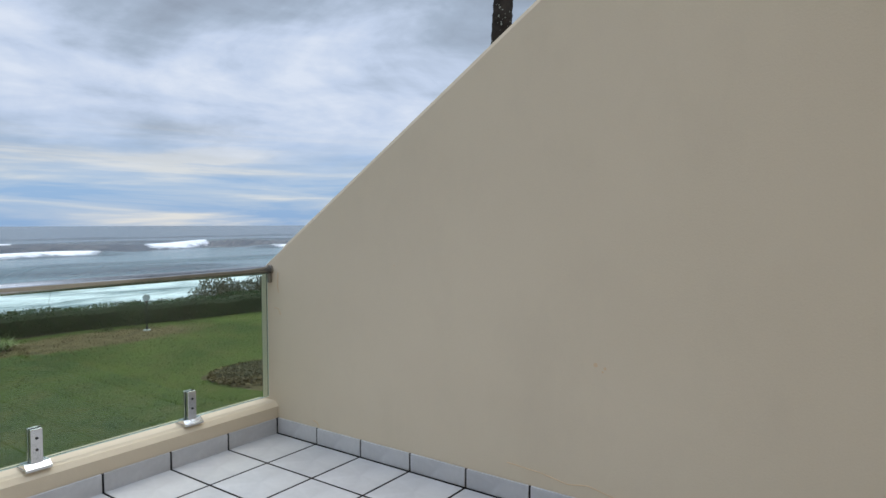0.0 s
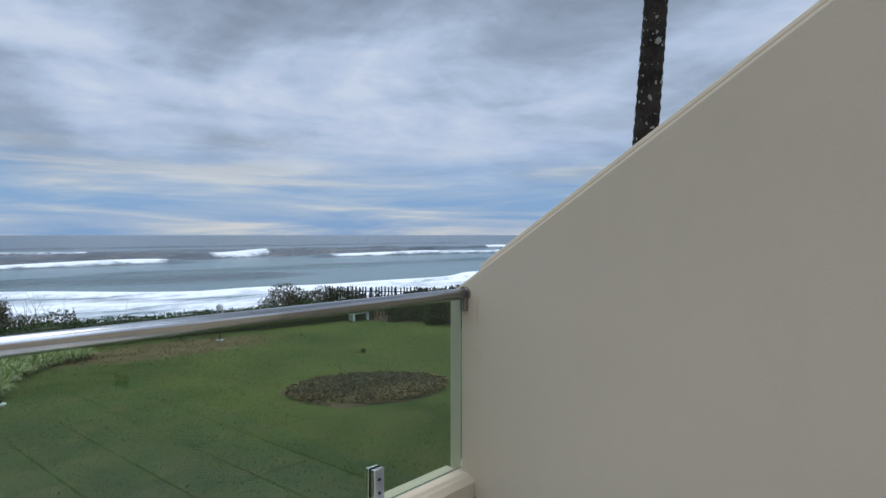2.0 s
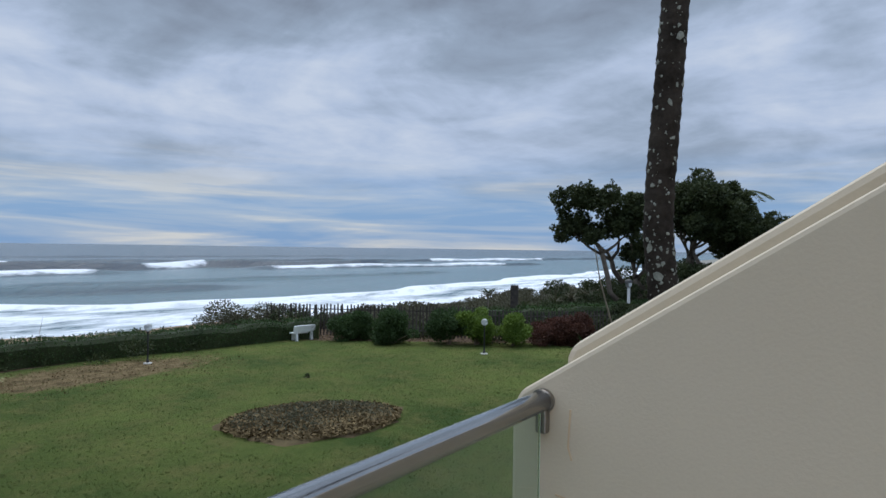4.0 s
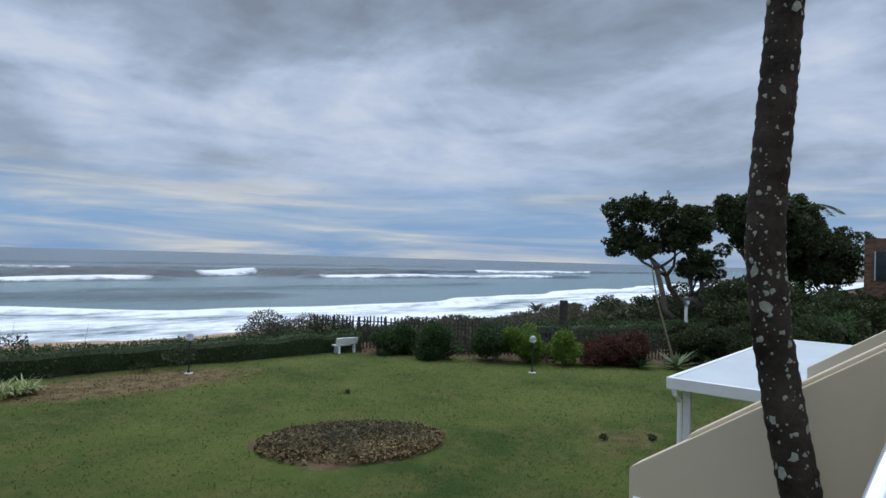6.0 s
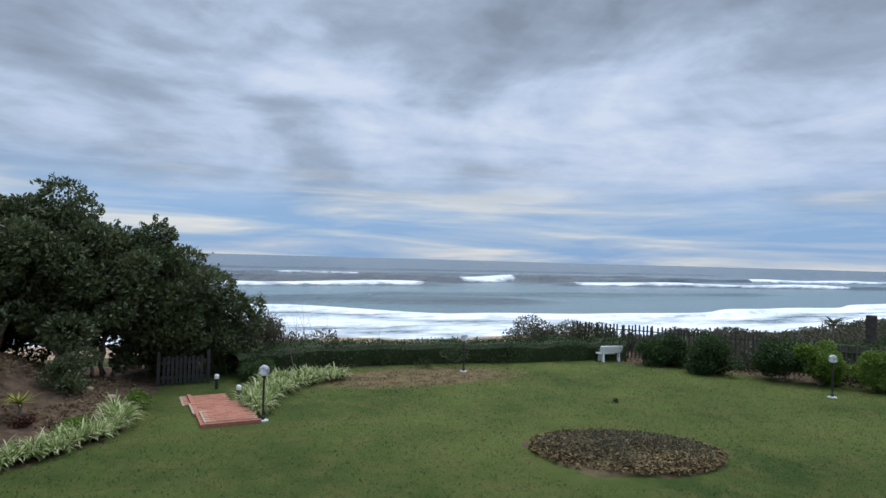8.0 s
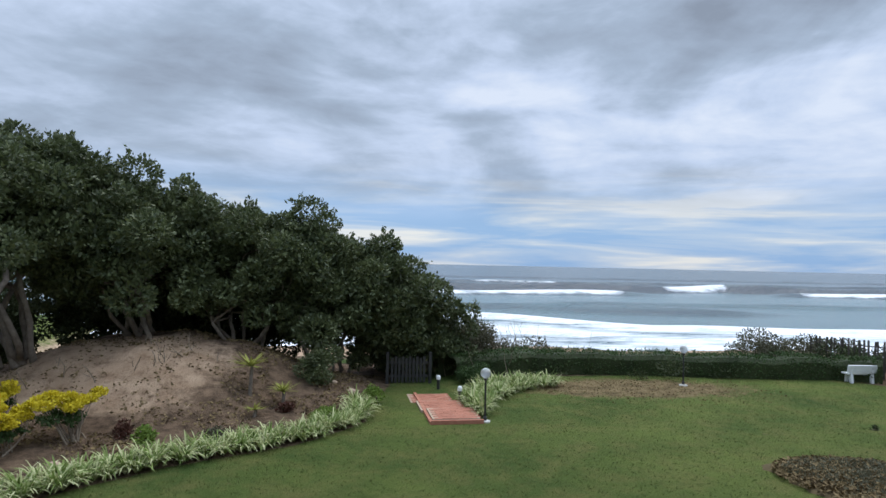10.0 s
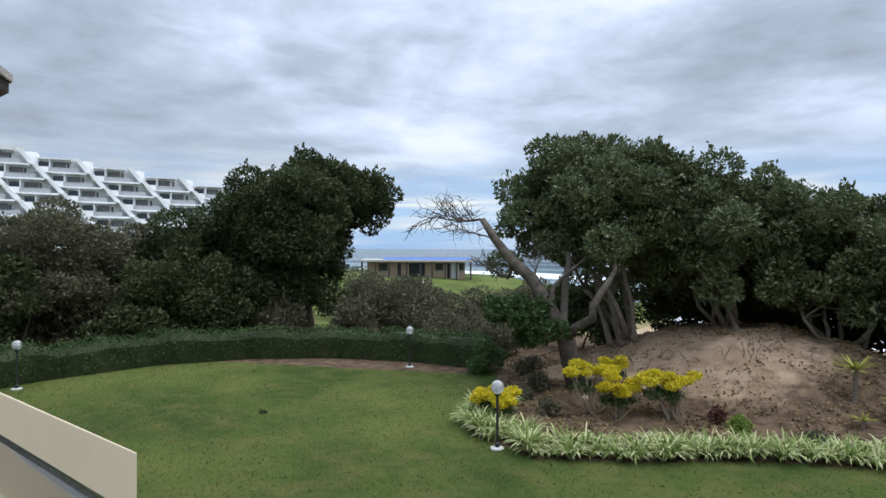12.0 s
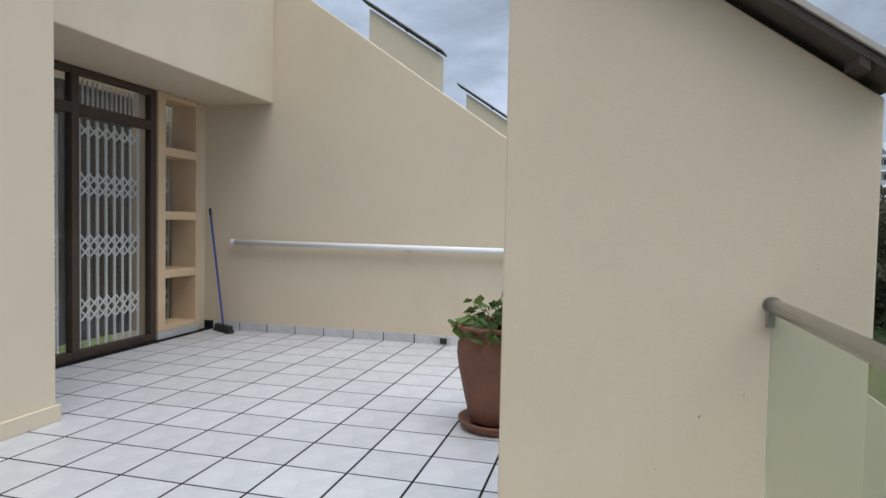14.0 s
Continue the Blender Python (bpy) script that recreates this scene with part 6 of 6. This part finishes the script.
tagged(link("dry_reeds", bm, TWIG), "dry brown reeds and twigs on the dune edge", "reeds", kind="stuff")

# ---- the distance ----
def brick_material():
    m = bpy.data.materials.new("brick_wall")
    m.use_nodes = True
    tree = m.node_tree
    mk, ln = nodes_of(tree), tree.links.new
    p = tree.nodes["Principled BSDF"]
    vec = mk("ShaderNodeTexCoord").outputs["Object"]
    rot = mk("ShaderNodeMapping"); rot.inputs["Rotation"].default_value = (radians(90), 0, radians(0))
    ln(vec, rot.inputs["Vector"])
    br = mk("ShaderNodeTexBrick", Scale=1.0)
    br.inputs["Brick Width"].default_value, br.inputs["Row Height"].default_value, br.inputs["Mortar Size"].default_value = 0.24, 0.086, 0.008
    br.inputs["Color1"].default_value, br.inputs["Color2"].default_value, br.inputs["Mortar"].default_value = (0.10, 0.045, 0.03, 1), (0.30, 0.14, 0.075, 1), (0.22, 0.18, 0.15, 1)
    ln(rot.outputs[0], br.inputs["Vector"])
    n = mk("ShaderNodeTexNoise", Scale=2.5, Detail=6.0)
    ln(vec, n.inputs["Vector"])
    mix = mk("ShaderNodeMix"); mix.data_type = "RGBA"; mix.blend_type = "MULTIPLY"; mix.inputs[0].default_value = 0.6
    ln(br.outputs["Color"], mix.inputs[6]); ln(n.outputs["Color"], mix.inputs[7])
    ln(mix.outputs[2], p.inputs["Base Color"])
    p.inputs["Roughness"].default_value = 0.9
    return m


BRICK_WALL = brick_material()


def pavilion():
    z = gz(-58, 64)
    root = thing("beach_house", "long low tan brick beach house with a blue roof edge", "house", pose(-58.6, 63.6, z + 0.1, 0, 0, 41))
    part("wall", boxed(-7.4, 6.2, 1.4, 6.0, -0.4, 2.05), STONE, root)
    part("roof", boxed(-8.2, 7.2, 0.2, 6.6, 2.05, 2.36, 0.03), CONCRETE, root, "pale flat roof edge")
    part("roof_cover", prism([(0.4, 2.362), (3.2, 2.62), (6.4, 2.362)], -5.2, 7.0), BLUE_ROOF, root, "blue roof cover")
    for x in (-8.0, -6.2, -4.3, -1.9, 0.0, 1.6, 3.4, 5.0, 6.9):
        part("column", boxed(x - 0.12, x + 0.12, 0.35, 0.6, -0.4, 2.05), DARK_ROOF, root)
    for x0, x1, z0 in ((-5.8, -4.6, 0.8), (2.1, 3.1, 0.9), (5.4, 6.0, 0.9)):
        part("window", boxed(x0, x1, 1.30, 1.398, z0, 1.8), DARK_GLASS, root)
    for x0, x1 in ((-3.2, -2.7), (-1.6, 0.6), (3.7, 4.1)):
        part("door", boxed(x0, x1, 1.30, 1.398, -0.3, 1.85), DARK_GLASS, root)
    for x0 in (4.3, 4.85):
        part("shutter", boxed(x0, x0 + 0.45, 1.30, 1.398, -0.2, 1.8), WHITE_SHEET, root)


pavilion()
steps = thing("dune_steps", "pale concrete path running down the slope", "path", pose(-50.5, 52.5, 0))
for k in range(14):
    x, y = 0.55 * k - 4, 7.5 - 1.0 * k
    part("slab", boxed(x - 0.5, x + 0.5, y - 0.5, y + 0.5, gz(x - 50.5, y + 52.5) - 0.1, gz(x - 50.5, y + 52.5) + 0.08), CONCRETE, steps)


def hotel():
    root = thing("apartment_building", "white terraced apartment building with stepped balconies", "building", pose(-136, 57, 0, 0, 0, 67))
    W, H = 9.6, 2.9
    made = {}

    def piece(name, bm_maker, mat, at):
        if name in made:
            ob = new(name, made[name])
            ob.parent = root
        else:
            ob = part(name, bm_maker(), mat, root)
            made[name] = ob.data
        ob.location = at

    def fin():
        bm = bmesh.new()
        prof = [(6.4, H - 0.02), (7.3, H - 0.02), (9.5, 0.35), (9.58, -0.2), (8.8, -0.2)]
        a = [bm.verts.new((x, -2.0, z)) for x, z in prof]
        b = [bm.verts.new((x, 0.88, z)) for x, z in prof]
        bm.faces.new(a); bm.faces.new(b[::-1])
        for i in range(5):
            bm.faces.new((a[i], b[i], b[(i + 1) % 5], a[(i + 1) % 5]))
        bmesh.ops.recalc_face_normals(bm, faces=bm.faces)
        return bm
    for b in range(-1, 7):
        for f in range(7):
            zb = 16.8 - H * f - 1.35 * (b - 2.3)
            if zb < -1:
                continue
            at = ((b - 4.53) * W + 2.6 * f, -1.5 * f, zb)
            piece("wall", lambda: boxed(0, W, 0.9, 5.4, -0.25, H - 0.25), WHITE_HOTEL, at)
            piece("slab", lambda: boxed(-0.1, W - 0.1, -2.0, 0.899, -0.22, 0.02), WHITE_HOTEL, at)
            piece("canopy", lambda: boxed(0.2, 6.0, -1.9, 0.899, H - 0.42, H - 0.24), WHITE_HOTEL, at)
            piece("fin_wall", fin, WHITE_HOTEL, at)
            piece("parapet", lambda: boxed(0.0, 2.2, -2.0, -1.85, 0.02, 0.95), WHITE_HOTEL, at)
            piece("balcony_rail", lambda: boxed(2.2, 7.2, -1.98, -1.9, 0.05, 0.85), HOTEL_RAIL, at)
            piece("window", lambda: boxed(0.3, 2.2, 0.82, 0.89, 0.7, 2.2), DARK_GLASS, at)
            piece("balcony_door", lambda: boxed(2.7, 5.0, 0.82, 0.89, 0.06, 2.2), HOTEL_SHADE, at)
            piece("post", lambda: boxed(2.25, 2.45, -1.8, -1.6, 0.03, H - 0.43), WHITE_HOTEL, at)
            piece("umbrella", lambda: boxed(5.3, 5.7, -1.2, -0.8, 0.06, 1.9), DARK_GLASS, at)
    part("podium", boxed(-50, 24, 5.5, 12, -6, 9.0), WHITE_HOTEL, root)
    part("plinth", boxed(-50, 24, -13, 5.3, -6, -1.3), WHITE_HOTEL, root)
    part("roof_house", boxed(-24.5, -17, 1.0, 4.0, 19.2, 20.8), CONCRETE, root, "small roof-top structure")


WHITE_HOTEL = material("white_render", (0.70, 0.71, 0.72), (0.80, 0.80, 0.80), 0.7, 0.3, 0.1, 4, spec=0.2)
HOTEL_RAIL = material("balcony_screen", (0.30, 0.31, 0.32), (0.42, 0.43, 0.44), 0.4, 0.8, 0.0, 5)
HOTEL_SHADE = material("shaded_glass", (0.10, 0.11, 0.12), (0.26, 0.26, 0.26), 0.3, 0.25, 0.0, 3)
hotel()

# trees behind the fence
leafy_tree("umbrella_tree", "old umbrella-shaped tree with dark flat clumps", (37.6, 11.6), (35.4, 14.4, 4.45), (1.5, 1.9, 0.85), 441, 34, 0.55, (0.2, 0.1), 90, LEAF_DARK, 5, 0.24, WOOD, -0.6, 40,
           boughs=(((35.2, 15.2, 2.6), (1.5, 1.6, 0.95), 38), ((36.2, 12.8, 2.9), (1.2, 1.3, 1.0), 30), ((36.8, 11.8, 4.2), (1.0, 1.0, 0.9), 22), ((37.2, 12.3, 3.2), (1.0, 1.3, 0.9), 28), ((36.8, 11.6, 1.2), (1.0, 1.3, 1.0), 26)))
leafy_tree("umbrella_tree", "tall dark dense tree behind the umbrella tree", (41.0, 9.0), (40.4, 9.1, 3.9), (2.6, 2.6, 2.1), 443, 110, 0.7, (0.22, 0.11), 80, LEAF_DARK, 3, 0.2, WOOD, -0.8, 50,
           boughs=(((40.4, 10.6, 4.9), (1.2, 1.1, 0.7), 20), ((40.6, 7.4, 2.7), (1.5, 1.5, 1.3), 34)))
def leaning_palm():
    root = thing("feather_palm", "green feather palm behind the dark trees", "palm", pose(44.5, 7.6, gz(44.5, 7.6)))
    top = 5.2 - gz(44.5, 7.6)
    part("trunk", tube(bmesh.new(), [(0, 0, -0.1), (0.1, 0.1, top * 0.5), (0, 0, top)], [0.2, 0.15, 0.12], 9), BARK, root, smooth=True)
    for f in range(11):
        a = f * 2.4
        cs, ws = [], []
        for t in np.linspace(0.08, 1, 24):
            p = np.array([2.0 * t * math.cos(a), 2.0 * t * math.sin(a), top + 1.2 * t - 1.5 * t * t])
            for side in (-1, 1):
                w = np.array([math.cos(a + side * 0.9), math.sin(a + side * 0.9), -0.35])
                cs.append(p + w * 0.2); ws.append(w)
        leaves_mesh("frond", cs, ws, 0.5, 0.06, LEAF_TREE, root, seed=f)


leaning_palm()
leafy_tree("umbrella_tree", "dark tree beside the brick house", (43.0, 6.4), (43.2, 6.6, 1.9), (2.6, 2.4, 2.0), 444, 60, 0.75, (0.22, 0.11), 80, LEAF_DARK, 3, 0.12, WOOD, -0.8, 20)
hedge("hedge", "tall clipped hedge below the brick house", [(30.5, 4.2), (34.0, 4.6), (37.0, 4.6)], 1.6, 1.7, 445, LEAF_HEDGE, 260, (0.14, 0.07))
hedge("hedge", "low clipped hedge beyond the picket fence", [(23.8, 17.6), (27.0, 15.2), (31.0, 12.6), (34.5, 10.2)], 1.0, 0.95, 446, LEAF_HEDGE, 300, (0.12, 0.06))

house2 = thing("brick_house", "brown brick house with a flat roof and one window", "house", pose(39.0, 1.65, gz(39, 1.6), 0, 0, -90))
part("wall", boxed(-2.2, 2.3, 0, 4, -0.3, 5.4), BRICK_WALL, house2)
part("roof", boxed(-1.2, 2.4, -0.2, 4, 5.402, 5.52), CONCRETE, house2, "pale flat roof edge")
wn = part("window", boxed(-1.7, -0.3, -0.06, 0.002, 3.2, 4.7), DARK_GLASS, house2)
for x in (-1.74, -0.82, -0.32):
    part("window_frame", boxed(x, x + 0.05, -0.09, -0.062, 3.18, 4.72), WHITE_SHEET, wn)

lamp2 = thing("street_lamp", "white post lamp with a green cap behind the fence", "lamp", pose(31.0, 10.4, gz(31.0, 10.4)))
part("post", lathe(bmesh.new(), [(0.11, 0), (0.09, 0.2), (0.075, 2.05)], 12), WHITE_PAINT, lamp2)
part("lantern", lathe(bmesh.new(), [(0.09, 2.05), (0.15, 2.12), (0.17, 2.3)], 12), GLOBE, lamp2)
part("cap", lathe(bmesh.new(), [(0.22, 2.3), (0.16, 2.42), (0.03, 2.5)], 12), BLACK_PAINT, lamp2, "green metal cap")
stump = link("wooden_post", boxed(-0.22, 0.22, -0.2, 0.2, -0.1, 1.95, 0.03), FENCE_WOOD)
stump.matrix_basis = pose(30.6, 17.0, gz(30.6, 17.0), 0, 2, 20)
tagged(stump, "thick weathered wooden post beyond the hedge", "post")
rosette("drooping_palm", "small wind-bent palm beyond the fence", 29.3, 18.0, 14, 1.0, 0.06, LEAF_DARK, 447, 1.55, 0.25)
for i, (x, y) in enumerate(((36.5, 16.0), (38.5, 15.4), (40.0, 16.5), (34.8, 16.4))):
    rosette("dune_aloe", "spiky aloe on the dune above the beach", x, y, 18, 1.1, 0.06, LEAF_GREY, 448 + i, 0.7, 0.6)
stalk = thing("agave_stalk", "tall dry flower stalk rising from the agave", "plant", pose(24.5, 8.6, gz(24.5, 8.6)))
bm = bmesh.new()
pts = [(0, 0, 0), (-0.25, 0.3, 1.3), (-0.5, 0.65, 2.8), (-0.68, 0.85, 4.3)]
tube(bm, pts, [0.05, 0.04, 0.03, 0.015], 7)
for k in range(8):
    a = k * 2.4
    z = 2.9 + 0.18 * k
    limb(bm, (-0.5 - 0.02 * k, 0.66 + 0.02 * k, z), (-0.5 + 0.4 * math.cos(a), 0.66 + 0.4 * math.sin(a), z + 0.15), 0.015, 0.006, 600 + k, 3, 0.1, 4)
part("stem", bm, TWIG, stalk)
cs = np.array([(-0.5 + 0.4 * math.cos(k * 2.4) + 0.05 * math.sin(j * 7), 0.66 + 0.4 * math.sin(k * 2.4) + 0.05 * math.cos(j * 5), 3.05 + 0.18 * k + 0.03 * (j % 4)) for k in range(8) for j in range(14)])
leaves_mesh("seed_cluster", cs, np.random.default_rng(1).normal(size=cs.shape), 0.10, 0.05, LEAF_DARK, stalk)

# far headland with scattered houses
bm = bmesh.new()
hx = np.linspace(0, 620, 60)
front, crest, rear = [], [], []
for i, x in enumerate(hx):
    h = 26 * math.exp(-((x - 520) / 300) ** 2) * (0.85 + 0.15 * math.sin(x / 33)) * min(1, x / 120)
    front.append(bm.verts.new((330 + x, 78 - 0.10 * x, SEA - 1)))
    crest.append(bm.verts.new((345 + x, 96 - 0.09 * x, SEA + h)))
    rear.append(bm.verts.new((360 + x, 170 - 0.1 * x, SEA - 1)))
for i in range(59):
    bm.faces.new((front[i], front[i + 1], crest[i + 1], crest[i])); bm.faces.new((crest[i], crest[i + 1], rear[i + 1], rear[i]))
HILL = material("far_hill", (0.16, 0.17, 0.15), (0.30, 0.28, 0.24), 0.95, 0.03, 0.0, 0.3, spec=0.1)
tagged(link("headland", bm, HILL, smooth=True), "hazy brown headland across the bay", "hill", kind="structure")

# ---- paved steps to the gate ----
path = thing("garden_steps", "red brick paved steps leading to the gate", "steps")
paver = boxed(-0.107, 0.107, -0.052, 0.052, -0.06, 0.0)
bmesh.ops.bevel(paver, geom=[e for e in paver.edges if all(v.co.z > -0.01 for v in e.verts)], offset=0.006, segments=1, affect="EDGES")
paver_mesh = bpy.data.meshes.new("paver")
paver.to_mesh(paver_mesh)
paver.free()
paver_mesh.materials.append(BRICK_PAVE)
bed_bm = bmesh.new()
for s in range(3):
    y0, y1 = 15.62 + 1.18 * s, 15.62 + 1.18 * (s + 1)
    dx = -0.14 * s
    zt = GROUND + 0.13 - 0.055 * s
    box(bed_bm, 0.78 + dx, 2.0 + dx, y0, y1, GROUND - 0.1, zt - 0.012)
    for r in range(10):
        for c in range(5):
            ob = new("paver", paver_mesh)
            ob.parent = path
            q = np.random.default_rng(1000 + 97 * s + 11 * r + c)
            ob.matrix_basis = pose(0.94 + dx + 0.222 * c + (0.111 if r % 2 else 0.0), y0 + 0.06 + 0.113 * r, zt + 0.004 * q.normal(), q.normal() * 0.4, q.normal() * 0.4, q.normal() * 0.8)
part("bedding", bed_bm, STONE, path, "sandy bedding under the pavers")
bm = bmesh.new()
box(bm, 0.70, 0.79, 15.55, 19.1, GROUND - 0.1, GROUND + 0.07)
part("edging", bm, BRICK_PAVE, path, "red edging bricks")
bm = bmesh.new()
box(bm, 0.72, 2.08, 15.52, 15.61, GROUND - 0.1, GROUND + 0.10)
part("edging", bm, BRICK_PAVE, path, "red edging bricks")

# ---- floor tiles ----
tile = tile_mesh("floor_tile", T - 0.012, T - 0.012, 0.012, 0.0015)
rest = bmesh.new()
for i in range(24):
    for j in range(15):
        x, y = -0.017 - T * (i + 0.5), -T * (j + 0.5)
        if y < -3.6 and x > -4.93 + 0.1:
            continue
        if y < -4.75 or x < -7.95:
            continue
        near = x < -4.0 or (x > -2.6 and y > -2.4)
        if near:
            ob = new("floor_tile", tile)
            ob.parent = floor
            ob.location = (x, y, -0.0055)
        else:
            box(rest, x - T / 2 + 0.006, x + T / 2 - 0.006, y - T / 2 + 0.006, y + T / 2 - 0.006, -0.0115, 0.0005)
tagged(part("floor_tiles", rest, TILE, floor), "white ceramic floor tiles", "", kind="stuff")
